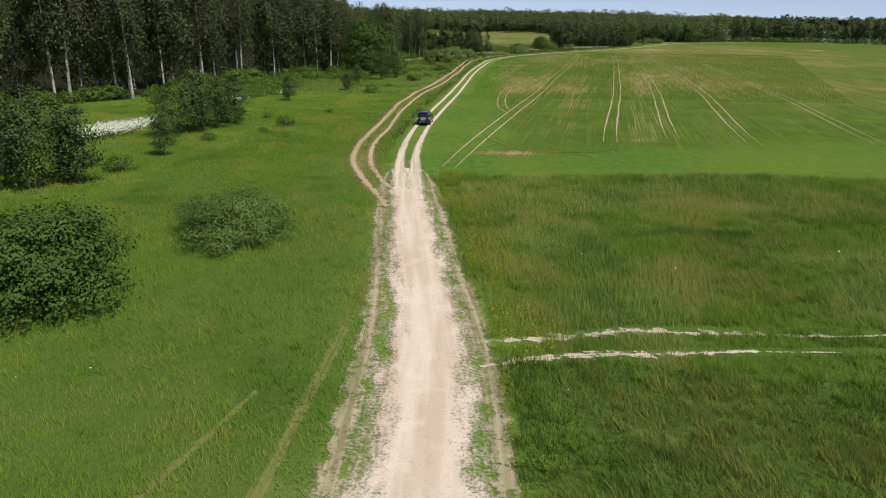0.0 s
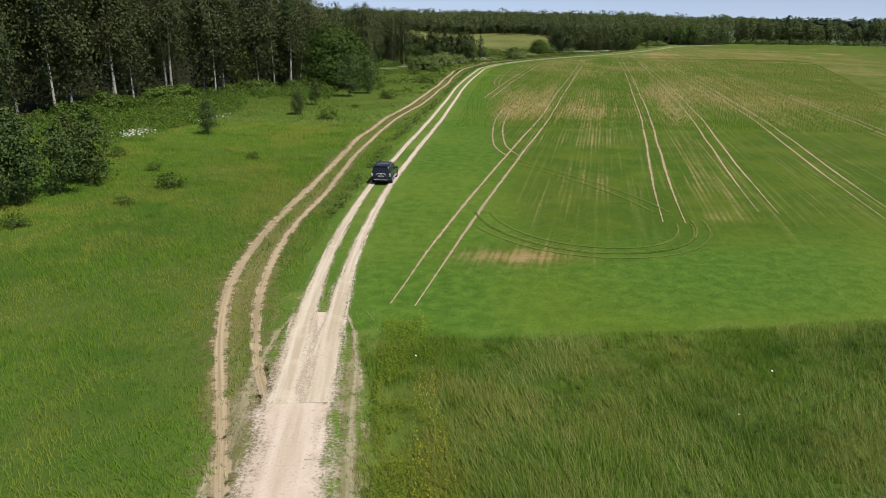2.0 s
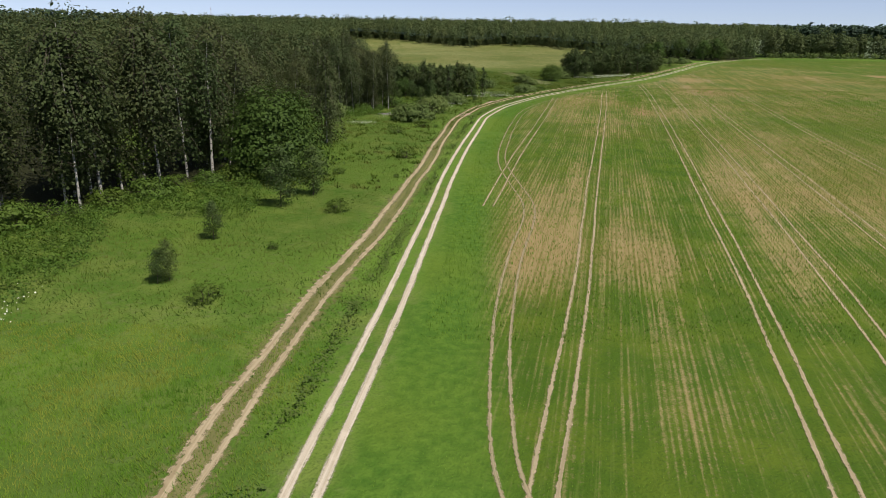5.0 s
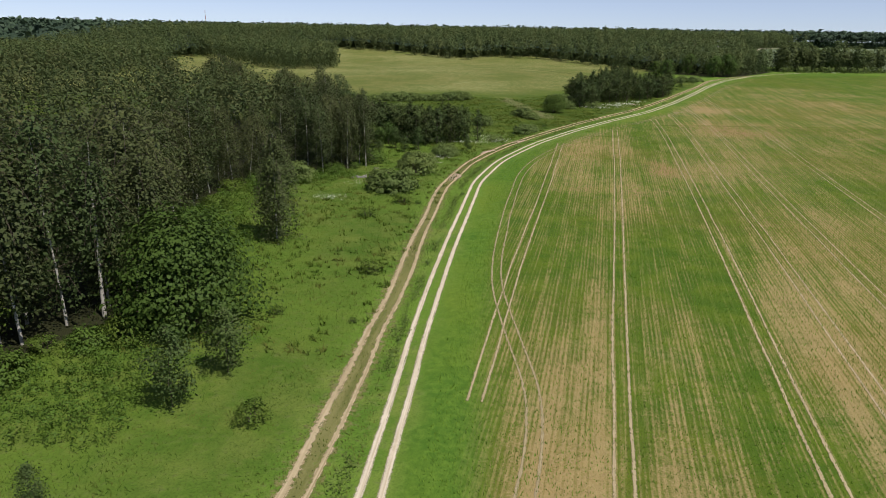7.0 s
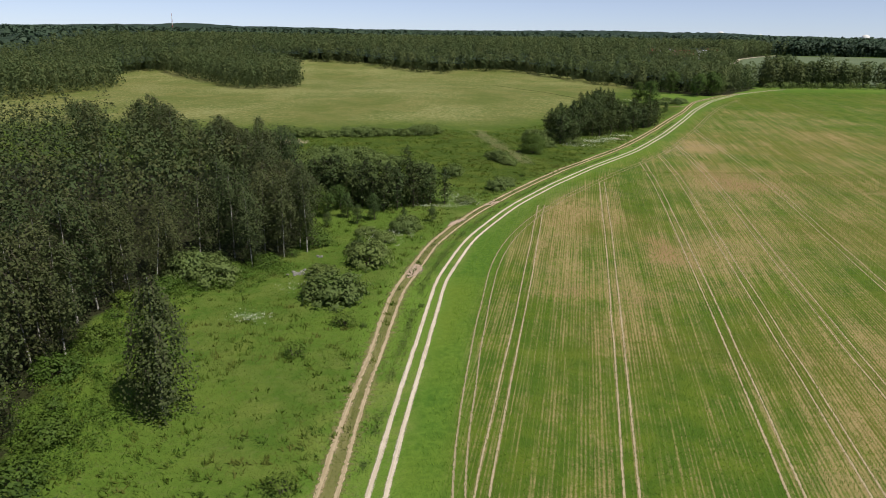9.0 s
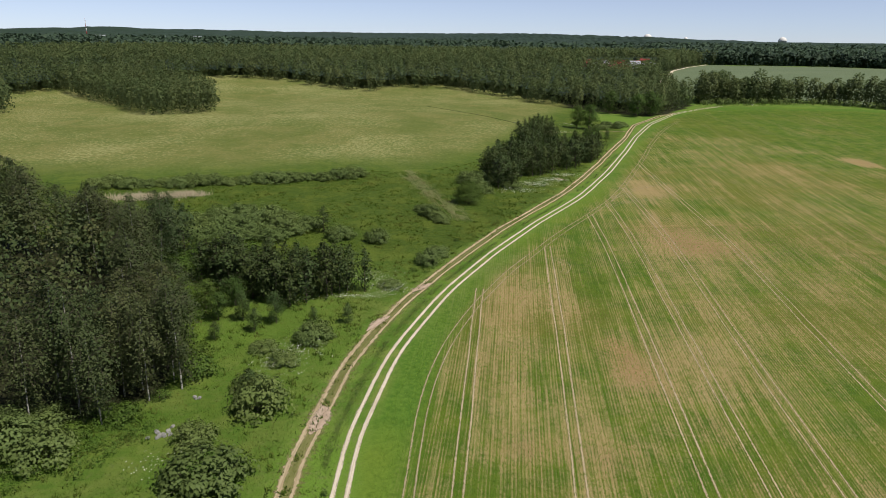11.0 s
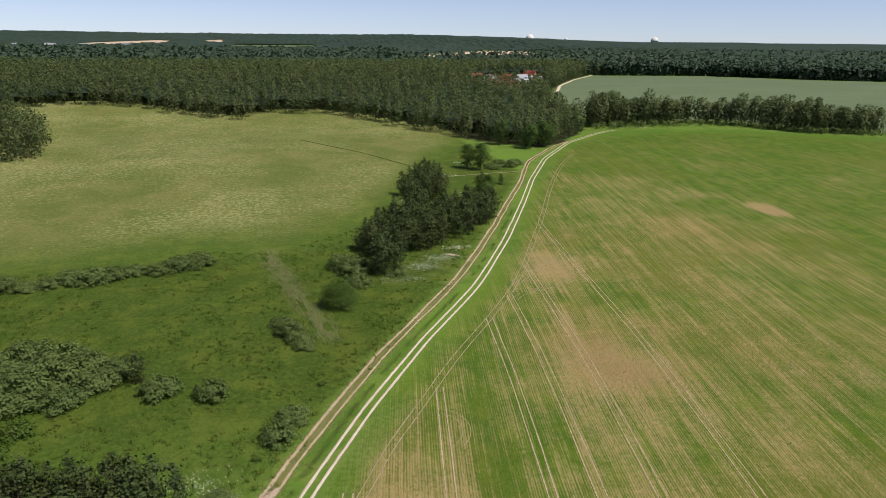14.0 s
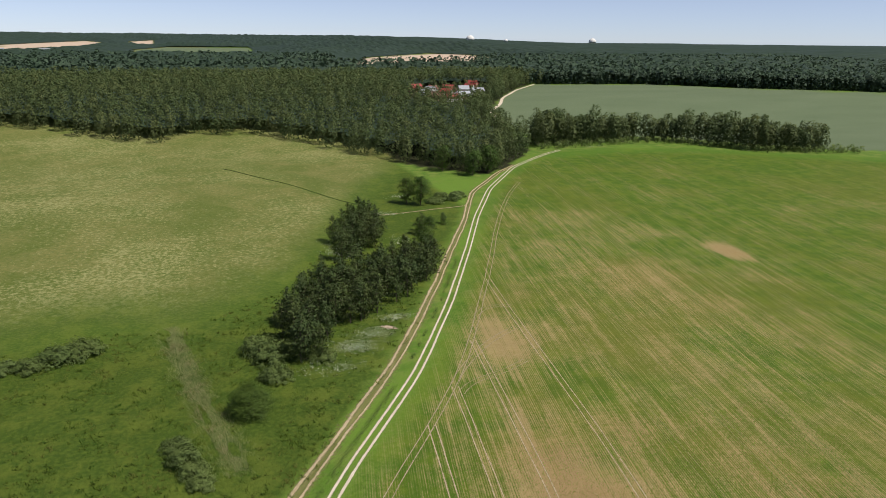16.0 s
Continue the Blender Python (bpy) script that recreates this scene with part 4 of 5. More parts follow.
for i, (x, y, s) in enumerate([(-0.8, 234.6, 1.25), (3.4, 249.6, 1.05), (-3.8, 243, 0.75), (-1.5, 235.6, 0.95), (-20.5, 241, 1.05), (-25.2, 243.4, 1.1), (-29, 248, 1.0), (-23.2, 248.4, 0.9), (8.8, 269.6, 0.72),
                               (31.6, 306.2, 0.78), (22.8, 293.4, 0.62), (37.6, 341.2, 0.75), (36.2, 345.0, 0.8), (38.6, 338, 0.6), (35.0, 350.4, 0.72), (12.4, 326, 0.95), (21.2, 322.6, 0.8), (34.2, 311.8, 0.78), (1.2, 331.5, 1.15),
                               (-4.2, 334, 1.3), (-7.8, 334.6, 1.25), (-11.4, 338, 1.2), (-15.6, 336, 1.2), (-26.4, 327, 1.1), (-21, 331, 1.15), (-9, 327, 1.1), (-12.5, 345, 1.2), (-18, 342, 1.1), (-3, 326, 1.0),
                               (1.6, 267.5, 0.62), (5.2, 262.5, 0.6), (55.2, 379.4, 1.15), (58.4, 382, 1.0), (65.8, 376, 0.85), (52.5, 383.5, 1.0), (54.8, 370, 0.9), (138, 500, 1.0), (143, 505, 1.0), (148, 503, 0.9),
                               (152, 508, 0.9), (-1.5, 235.6, 1.0), (1.5, 255, 0.7), (9.6, 271.6, 0.75), (-36, 345, 1.2), (-44, 352, 1.1), (-30, 338, 1.2)]):
    WILLOW.plant(x, y, s, 200 + i, stretch=(1, 1, 1.0 + 0.25 * math.sin(i * 1.7)))
BUSH.plant(-1.3, 235.2, 1.0, 260)
for i, (x, y, s) in enumerate([(-14, 307, 1.0), (-17, 312, 1.1), (-20, 306, 1.0), (-11, 312, 0.9), (-16, 319, 1.05), (-22, 317, 1.0), (-8, 318, 0.8), (-25, 311, 0.9)]):
    BUSH.plant(x, y, s, 300 + i, "yellow-green bush in a thicket beside the wood")
for i, (x, y, s) in enumerate([(-14, 326, 1.3), (-19, 324, 1.2), (-6, 341, 1.35), (-24, 336, 1.3), (-1, 338, 1.1), (-30, 330, 1.3), (5, 336, 0.9), (-10, 332, 1.3)]):
    WILLOW.plant(x, y, s, 320 + i)
for i, (x, y, s) in enumerate([(-7.5, 280, 0.5), (-5.5, 286, 0.55), (-10.5, 285, 0.55)]):
    BROAD.plant(x, y, s, 340 + i)
ROUND.plant(48.4, 357.6, 0.60, 261, "dark round young tree standing alone in the meadow", (1.0, 1.0, 0.85))
for i in range(17):
    s = i / 16
    WILLOW.plant(-62 + 78 * s, 383.5 + 10 * s ** 2 + 1.2 * math.sin(i * 2.1), 0.95 + 0.2 * math.sin(i * 1.3), 270 + i, "willow bush in a hedge along the hay meadow")


def scattered(poly, gap, seed, line=None):
    """Jittered plan places inside a polygon, nearest to the line first."""
    rng = np.random.default_rng(seed)
    xs, ys = [p[0] for p in poly], [p[1] for p in poly]
    x, y = np.meshgrid(np.arange(min(xs), max(xs), gap), np.arange(min(ys), max(ys), gap))
    x, y = (x + rng.uniform(-0.42, 0.42, x.shape) * gap).ravel(), (y + rng.uniform(-0.42, 0.42, y.shape) * gap).ravel()
    ok = inside(poly, x, y)
    x, y = x[ok], y[ok]
    if line is not None:
        order = np.argsort(edge_distance(line, x, y))
        x, y = x[order], y[order]
    return np.column_stack([x, y])


def stand(rng, places, tall, width, low, count, size):
    """Leaf masses of many trees in one mesh: count sprays over each crown, from low (a share of the height) upwards."""
    n = len(places)
    tall, width = tall * rng.uniform(0.82, 1.15, n), width * rng.uniform(0.8, 1.2, n)
    z0 = height(places[:, 0], places[:, 1])
    u = rng.uniform(-1, 1, (n, count))
    top = rng.uniform(0, 1, (n, count)) ** 0.8
    a = rng.uniform(0, 2 * math.pi, (n, count))
    level = low + (1 - low) * top
    body = np.sqrt(np.clip(1 - ((level - 0.52) / 0.52) ** 2, 0.02, 1)) * (1 - 0.25 * level)
    lump = 0.16 * np.sin(3 * a + z0[:, None] * 40) + 0.14 * np.sin(5 * a + 9 * level + z0[:, None] * 70) + 0.10 * np.sin(23 * level + 2 * a)
    r = width[:, None] * body * (0.72 + 0.3 * np.abs(u)) * (1 + lump)
    c = np.stack([places[:, :1] + r * np.cos(a), places[:, 1:2] + r * np.sin(a), z0[:, None] + tall[:, None] * level], 2).reshape(-1, 3)
    d = np.stack([np.cos(a) * body, np.sin(a) * body, 0.1 + (level - 0.45) * 2.0 + 1.2 * lump], 2).reshape(-1, 3)
    v, f, normals = cards(rng, c, round_off(d), np.full(len(c), size), 0.75, 0.18)
    return v, f, np.repeat(rng.uniform(0, 1, n), count * 4), normals


def stuff(name, pieces, material, label, category):
    v, f, tint, normals, n = [], [], [], [], 0
    for a, b, c, d in pieces:
        v.append(a), f.append(b + n), tint.append(c), normals.append(d)
        n += len(a)
    me = mesh_of(name, np.concatenate(v), np.concatenate(f), material, {"tint": np.concatenate(tint)}, normals=np.concatenate(normals))
    return tagged(new(name, me), label, category, kind="stuff")


# the birch wood beside the meadow
def wood_height(x, y):
    """How much taller the trees stand deep in the wood and at its near end than at its far tip."""
    return 1.0 + 0.24 * np.maximum(smooth(235, 165, y), smooth(-45, -90, x))


places = scattered(BIRCH_WOOD, 5.0, 5, BIRCH_EDGE)
places = places[places[:, 1] > 78]
for i, (x, y) in enumerate(places[:98]):
    BIRCH.plant(float(x), float(y), random.Random(i).uniform(0.76, 1.14) * wood_height(float(x), float(y)), 400 + i)
rng = np.random.default_rng(6)
inner = places[98:]
close = np.hypot(inner[:, 0] - 5, inner[:, 1] - 105) < 105
stuff("birch_wood", [stand(rng, inner[close], 16.6 * wood_height(*inner[close].T), 3.3, 0.22, 270, 0.42), stand(rng, inner[~close], 16.6 * wood_height(*inner[~close].T), 3.3, 0.40, 110, 0.64)], BIRCH_LEAF, "dense birch wood canopy, dark olive green", "woodland")
edge = np.asarray(BIRCH_EDGE, float)
for i in range(46):
    s = (i + 0.5) / 46 * (len(edge) - 2)
    j = int(s)
    a, b = edge[j], edge[j + 1]
    p = a + (b - a) * (s - j)
    side_step = np.array([b[1] - a[1], a[0] - b[0]]) / np.hypot(*(b - a))
    p = p - side_step * -random.Random(i).uniform(0.0, 4.5)
    (BUSH if i % 3 else SHRUB).plant(float(p[0]), float(p[1]), random.Random(i + 9).uniform(0.6, 0.95) * (1 if i % 3 else 1.6), 700 + i, "leafy green undergrowth bush at the wood's edge")

rng = np.random.default_rng(7)
low = np.concatenate([scattered([(-33, 106), (-27, 121), (-27, 138), (-30, 152), (-38, 152), (-46, 140), (-50, 118), (-42, 104)], 1.7, 61), scattered([(-32, 152), (-16, 149), (-15, 157), (-20, 168), (-28, 166)], 1.7, 62),
                      scattered([(-34, 200), (-19, 190), (-18, 200), (-24, 215), (-22, 236), (-30, 236)], 1.9, 63), scattered([(-34, 232), (-16, 236), (-8, 246), (-14, 252), (-26, 244)], 1.8, 64)])
stuff("edge_scrub", [stand(rng, low, 1.35 * (0.55 + 0.9 * value_noise(low[:, 0], low[:, 1], 5, 90)), 1.2, 0.05, 120, 0.19)], SCRUB_LEAF, "bright green scrub and nettles before the birch wood", "scrub")

# groves along the track
row_trees = scattered([(-15, 300), (-8, 290), (4, 284), (18, 291), (16.5, 297), (3, 296), (-10, 305)], 2.5, 8)
for i, (x, y) in enumerate(row_trees):
    ALDER.plant(float(x), float(y), random.Random(i + 50).uniform(0.78, 1.0), 800 + i)
for poly, gap, seed, size in ((GROVE, 3.6, 9, 0.95), (GROVE_NORTH, 4.0, 10, 0.88)):
    for i, (x, y) in enumerate(scattered(poly, gap, seed)):
        ALDER.plant(float(x), float(y), size * random.Random(i + 70).uniform(0.85, 1.15), 900 + i)
for i, (x, y, s) in enumerate([(65.4, 375.5, 0.8), (63.2, 377.5, 0.85), (119, 462, 0.8), (108, 424, 0.9), (111, 430, 0.85), (-20, 312, 1.3), (-23.5, 318, 1.25), (-27, 322, 1.3), (8.5, 331, 0.75)]):
    ALDER.plant(x, y, s, 990 + i)

# copses, tree line and the far woods
rng = np.random.default_rng(12)
stuff("copse", [stand(rng, scattered(COPSE, 5.0, 13), 15.0, 3.2, 0.02, 90, 1.1), stand(rng, scattered(COPSE_WEST, 6.0, 14), 15.0, 3.6, 0.02, 70, 1.3)], WOOD_LEAF,
      "dark green copse standing in the hay meadow", "woodland")
belt = scattered(TREELINE, 4.8, 15)
high = value_noise(belt[:, 0], belt[:, 1], 14, 71) > 0.5
stuff("treeline", [stand(rng, belt[high], 19.5, 4.5, 0.02, 230, 1.3), stand(rng, belt[~high], 15.5, 4.2, 0.02, 210, 1.3)], WOOD_LEAF, "belt of tall dark trees behind the crop field", "woodland")
hem = scattered([(240, 603), (287, 608), (335, 610), (352, 594), (374, 562), (425, 542), (450, 545), (428, 560), (377, 572), (356, 602), (335, 618), (287, 616), (246, 613)], 4.5, 16)
stuff("treeline_scrub", [stand(rng, hem, 4.0, 2.2, 0.02, 40, 0.9)], WILLOW_LEAF, "low scrub along the foot of the tree belt", "scrub")


def far_line(x):
    return np.interp(x, [-900, -899, 420, 426, 566, 654, 763, 1100, 5000], [640, 1890, 1890, 955, 933, 848, 784, 560, 480])


def wooded(x, y):
    w = inside(FAR_WOOD, x, y) | (y > far_line(x))
    for poly in (GREY_FIELD, VILLAGE, GREEN_FAR, *PALE_FIELDS):
        w &= ~inside(poly, x, y)
    return w


def build_canopy():
    """The closed roof of the far woods; under nearer crowns, a shade-coloured sheet."""
    xs = np.concatenate([reach_out(-600, -4900, 10, 1.14)[::-1], np.arange(-600, 900, 8.0), reach_out(892, 4900, 10, 1.10)])
    ys = np.concatenate([np.arange(540, 1200, 6.0), reach_out(1194, 4950, 7, 1.022)])
    x, y = np.meshgrid(xs, ys)
    w = wooded(x, y)
    near = (y < 1040) & (x > -300) & (x < 440)
    for _ in range(2):
        core = w.copy()
        core[1:, :] &= w[:-1, :]
        core[:-1, :] &= w[1:, :]
        core[:, 1:] &= w[:, :-1]
        core[:, :-1] &= w[:, 1:]
        w = np.where(near, core, w)
    away = np.hypot(x, y)
    rough = np.random.default_rng(3).uniform(-2.5, 2.5, x.shape) + value_noise(x, y, 14, 7) * 4 + value_noise(x, y, 90, 8) * 5
    ridge = 26 * value_noise(x * 0.35, y, 330, 9) * smooth(1500, 2600, away) * (0.15 + 0.85 * smooth(-0.62, -0.25, x / y) - 0.75 * smooth(0.2, 0.6, x / y))
    gap = np.full(x.shape, 1e9)
    for poly in (GREEN_FAR, *PALE_FIELDS):
        gap = np.minimum(gap, edge_distance(poly + poly[:1], x, y))
    ridge = ridge * smooth(60, 500, gap)
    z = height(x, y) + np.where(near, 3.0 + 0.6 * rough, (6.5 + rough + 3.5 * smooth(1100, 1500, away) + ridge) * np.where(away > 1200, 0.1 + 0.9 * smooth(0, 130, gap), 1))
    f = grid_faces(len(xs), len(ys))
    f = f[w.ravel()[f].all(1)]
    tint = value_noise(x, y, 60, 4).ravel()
    me = mesh_of("far_wood_canopy", np.column_stack([x.ravel(), y.ravel(), z.ravel()]), f, SHADED_CANOPY, {"tint": tint})
    return tagged(new("far_wood_canopy", me), "closed forest stretching to the horizon, shade and haze in its colour", "forest", kind="stuff")


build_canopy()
x, y = np.meshgrid(np.arange(-300, 440, 8.0), np.arange(545, 1040, 8.0))
rng = np.random.default_rng(18)
p = np.column_stack([(x + rng.uniform(-3.4, 3.4, x.shape)).ravel(), (y + rng.uniform(-3.4, 3.4, y.shape)).ravel()])
p = p[wooded(p[:, 0], p[:, 1])]
d = edge_distance(FAR_EDGE, p[:, 0], p[:, 1])
stuff("far_wood", [stand(rng, p[d < 15], 14.5, 4.2, 0.02, 210, 1.1), stand(rng, p[(d >= 15) & (p[:, 1] < 860)], 15.5 * rng.uniform(0.8, 1.12, int(((d >= 15) & (p[:, 1] < 860)).sum())), 4.5, 0.40, 80, 1.25), stand(rng, p[(d >= 15) & (p[:, 1] >= 860)], 15.5, 4.6, 0.5, 34, 1.9)], WOOD_LEAF, "mixed dark green forest behind the hay meadow", "forest")
x, y = np.meshgrid(np.arange(-700, 1300, 15.0), np.arange(560, 1500, 15.0))
p = np.column_stack([(x + rng.uniform(-8, 8, x.shape)).ravel(), (y + rng.uniform(-8, 8, y.shape)).ravel()])
p = p[wooded(p[:, 0], p[:, 1]) & ((p[:, 1] > 1035) | (p[:, 0] > 435) | (p[:, 0] < -300))]
for poly in (GREEN_FAR, *PALE_FIELDS):
    p = p[edge_distance(poly + poly[:1], p[:, 0], p[:, 1]) > 45]
hem = edge_distance([(424, 956), (566, 934), (654, 849), (763, 785), (1100, 562)], p[:, 0], p[:, 1])
x, y = np.meshgrid(np.arange(420, 1110, 6.5), np.arange(540, 975, 6.5))
q = np.column_stack([(x + rng.uniform(-2, 2, x.shape)).ravel(), (y + rng.uniform(-2, 2, y.shape)).ravel()])
q = q[wooded(q[:, 0], q[:, 1]) & (edge_distance([(424, 956), (566, 934), (654, 849), (763, 785), (1100, 562)], q[:, 0], q[:, 1]) < 14)]
stuff("distant_wood", [stand(rng, p, 17.5, 6.5, 0.5, 7, 4.8), stand(rng, p[hem < 30], 17.0, 6.5, 0.05, 40, 3.0), stand(rng, q, 16.0, 4.0, 0.02, 50, 2.2)], HAZY_LEAF, "distant dark forest with bluish haze in its leaf colour", "forest")


# ---- grass and flowers ----
def blades(name, rng, x, y, tall, wide, material, label, lean=0.45, category="grass", comb=1.0):
    """Grass blades combed by the wind, each turned with its flat side up."""
    n = len(x)
    z = height(x, y)
    h, w = tall * rng.uniform(0.55, 1.25, n), wide * rng.uniform(0.7, 1.3, n)
    gust = 2.2 + 1.6 * (value_noise(x, y, 9, 51) - 0.5) + 1.2 * (value_noise(x, y, 2.5, 52) - 0.5)
    far = comb * (0.75 + 0.5 * value_noise(x, y, 5, 53))
    lx, ly = far * np.cos(gust) + rng.normal(0, lean, n), far * np.sin(gust) + rng.normal(0, lean, n)
    tip = np.column_stack([x + h * lx, y + h * ly, z + h])
    a = np.arctan2(ly, lx) + math.pi / 2 + rng.normal(0, 0.5, n)
    c, s = np.cos(a) * w / 2, np.sin(a) * w / 2
    v = np.stack([np.column_stack([x - c, y - s, z - 0.02]), np.column_stack([x + c, y + s, z - 0.02]), tip], 1).reshape(-1, 3)
    return tagged(new(name, mesh_of(name, v, np.arange(3 * n).reshape(n, 3), material)), label, category, kind="stuff")


def roll(rng, n, x0, x1, y0, y1, ok):
    x, y = rng.uniform(x0, x1, n), rng.uniform(y0, y1, n)
    m = ok(x, y)
    return x[m], y[m]


def tussocks(rng, n, each, wide, x0, x1, y0, y1, ok):
    """Plan places of blades gathered in tufts."""
    x, y = roll(rng, n, x0, x1, y0, y1, ok)
    return np.repeat(x, each) + rng.normal(0, wide, len(x) * each), np.repeat(y, each) + rng.normal(0, wide, len(x) * each)


def off_ruts(x, y):
    t = np.abs(x - track_x(np.clip(y, 47, 568)))
    return (y < 48) | (np.abs(t - 0.85) > 0.38)


def on_crossing(x, y):
    a, b = np.interp(x, [1.6, 4, 8, 23], [25.4, 25.8, 27, 27]), np.interp(x, [1.6, 6.3, 16], [23.4, 24.6, 25.2])
    return (x > 1) & (x < 19) & ((np.abs(y - a) < 0.4) | (np.abs(y - b) < 0.35)) & (value_noise(x, y, 1.6, 2) > 0.3)


rng = np.random.default_rng(31)
x, y = roll(rng, 620000, -3.5, 62, 8, 60.3, lambda x, y: (road_side(x, y) > road_half(y) + 0.25 + 0.7 * value_noise(x, y, 1.5, 60)) & (x < 12 + 0.74 * y) & ~on_crossing(x, y) & (y < crop_edge(x) - 0.4 + 0.8 * value_noise(x, y, 4)))
tuft = 0.25 + 1.1 * value_noise(x, y, 2.6, 1) * (0.5 + value_noise(x, y, 0.8, 6))
near = y < 23.5 + 5 * (value_noise(x, y, 6, 16) - 0.5)
blades("lush_grass", rng, x[near], y[near], 0.34 * tuft[near], 0.020, LUSH_GRASS, "dark green lush grass beside the dirt road", 0.42, comb=0.42)
x, y, tuft = x[~near], y[~near], tuft[~near]
blades("wild_grass", rng, x, y, 0.34 * tuft, 0.020, GRASS, "tall wild grass rippled by the wind", 0.42, comb=0.42)
x, y = tussocks(rng, 7000, 16, 0.15, 2, 62, 9, 59.5, lambda x, y: (road_side(x, y) > road_half(y) + 1.2) & (x < 12 + 0.74 * y) & ~on_crossing(x, y) & (y < crop_edge(x) - 0.3))
blades("grass_tussocks", rng, x, y, 0.46 * (0.5 + 0.8 * value_noise(x, y, 3, 8)), 0.030, GRASS, "coarse tussocks standing above the wild grass", 0.38, comb=0.45)
x, y = tussocks(rng, 6500, 14, 0.16, -48, -3, 9, 122, lambda x, y: (road_side(x, y) < -road_half(y) - 1.5) & (x > -14 - 0.6 * y) & (np.abs(x - track_x(np.clip(y, 47, 568))) > 1.6) & ~inside(BIRCH_WOOD, x, y))
blades("meadow_tussocks", rng, x, y, 0.28 * (0.5 + 0.8 * value_noise(x, y, 4, 9)), 0.028, LEFT_GRASS, "tufts of taller grass in the green meadow", 0.4, comb=0.4)
x, y = roll(rng, 420000, -48, -1, 8, 122, lambda x, y: (road_side(x, y) < -road_half(y) - 0.25 - 0.9 * value_noise(x, y, 1.5, 61)) & (x > -14 - 0.6 * y) & off_ruts(x, y) & ~inside(BIRCH_WOOD, x, y) & (rng.uniform(0, 1, len(x)) < np.interp(y, [8, 40, 122], [1.0, 1.0, 0.55])))
blades("meadow_grass", rng, x, y, 0.25 * (0.45 + 0.8 * value_noise(x, y, 4, 2) * (0.6 + 0.8 * value_noise(x, y, 1.1, 7))), np.interp(y, [8, 40, 122], [0.022, 0.026, 0.05]), LEFT_GRASS, "green meadow grass beside the old track", 0.45, comb=0.4)
x, y = roll(rng, 240000, -45, 62, 122, 400, lambda x, y: (road_side(x, y) < -1.4) & off_ruts(x, y) & ~inside(BIRCH_WOOD, x, y) & (y < meadow_edge(x) + 20))
blades("valley_grass", rng, x, y, 0.26 * (0.3 + 0.9 * value_noise(x, y, 5, 3)), 0.085, VALLEY_GRASS, "rough green grass in the valley", 0.8, comb=0.5)
x, y = roll(rng, 60000, -3, 75, 61, 150, lambda x, y: (road_side(x, y) > 1.9) & (x < 8 + 0.5 * y))
blades("young_crop", rng, x, y, 0.07, 0.045, CROP, "short fresh green crop in the field", 0.5, "crop", 0.4)
x, y = roll(rng, 230000, 0, 150, 120, 330, lambda x, y: (road_side(x, y) > 3) & (x < 20 + 0.42 * y) & (value_noise(x, y, 18, 41) + 0.5 * value_noise(x, y, 4, 42) > 0.35))
blades("field_crop", rng, x, y, 0.24, 0.085, CROP, "short green crop standing thin in drilled rows", 0.3, "crop", 0.2)
x, y = roll(rng, 150000, 2, 58, 9, 59.5, lambda x, y: (road_side(x, y) > 3) & (y < crop_edge(x) - 0.3) & (x < 12 + 0.74 * y) & ~on_crossing(x, y) & (value_noise(x, y, 7, 11) * 0.6 + value_noise(x, y, 2.2, 12) * 0.4 > 0.70 - 0.26 * smooth(20, 36, y)))
blades("seeding_grass", rng, x, y, 0.55, 0.018, SEED, "pale seeding grass heads among the wild grass", 0.3, comb=0.5)
x, y = roll(rng, 6000, -9, 5, 10, 60, lambda x, y: (np.abs(np.abs(road_side(x, y)) - road_half(y) - 0.75) < 0.75))
blades("verge_tufts", rng, x, y, 0.16, 0.05, PALE_GRASS, "sparse tufts on the stony verge", 0.6)


def sprays(name, rng, x, y, low, tall, size, material, label, category):
    n = len(x)
    c = np.column_stack([x, y, height(x, y) + rng.uniform(low, tall, n)])
    v, f, normals = cards(rng, c, np.tile((0.0, 0.0, 1.0), (n, 1)), np.full(n, size), 0.85)
    return tagged(new(name, mesh_of(name, v, f, material, normals=normals)), label, category, kind="stuff")


def blots(rng, spots):
    """Plan places gathered round spots (x, y, spread along x, along y, how many)."""
    return np.concatenate([np.column_stack([rng.normal(a, c, n), rng.normal(b, d, n)]) for a, b, c, d, n in spots]).T


x, y = blots(rng, [(-36.5, 77, 1.3, 2.4, 5000), (-34.5, 83, 1.0, 1.8, 700), (-31.5, 108.5, 0.8, 1.6, 300), (-26.5, 121, 0.8, 2.5, 90), (-11.6, 226, 1.5, 0.9, 160), (5, 262, 2.0, 2.5, 220), (7, 266, 2, 2, 160),
                   (23, 291, 2.2, 2.4, 260), (20, 297, 2.5, 2, 220), (16, 287.5, 3, 0.6, 160), (74, 378.5, 3.0, 1.8, 650), (80, 384, 2.6, 1.6, 420), (87.5, 391.5, 2.6, 1.3, 300), (67, 370, 4, 1.8, 300), (84, 447, 1.8, 5, 420),
                   (108, 450, 2.5, 4, 300), (112, 486, 3.5, 1.6, 320), (-7, 238, 1.5, 1.2, 60), (126, 512, 3, 2, 200), (282, 606, 4, 1.2, 150)])
sprays("white_umbels", rng, x, y, 0.45, 0.85, 0.16, WHITE_FLOWER, "white umbel flowers massed in the rough grass", "flowers")
x, y = roll(rng, 22000, 1.5, 7.5, 9, 60, lambda x, y: (road_side(x, y) > road_half(y) + 1.0) & (road_side(x, y) < road_half(y) + 3.4) & (value_noise(x, y, 3.5, 15) + 0.25 * smooth(30, 50, y) > 0.5))
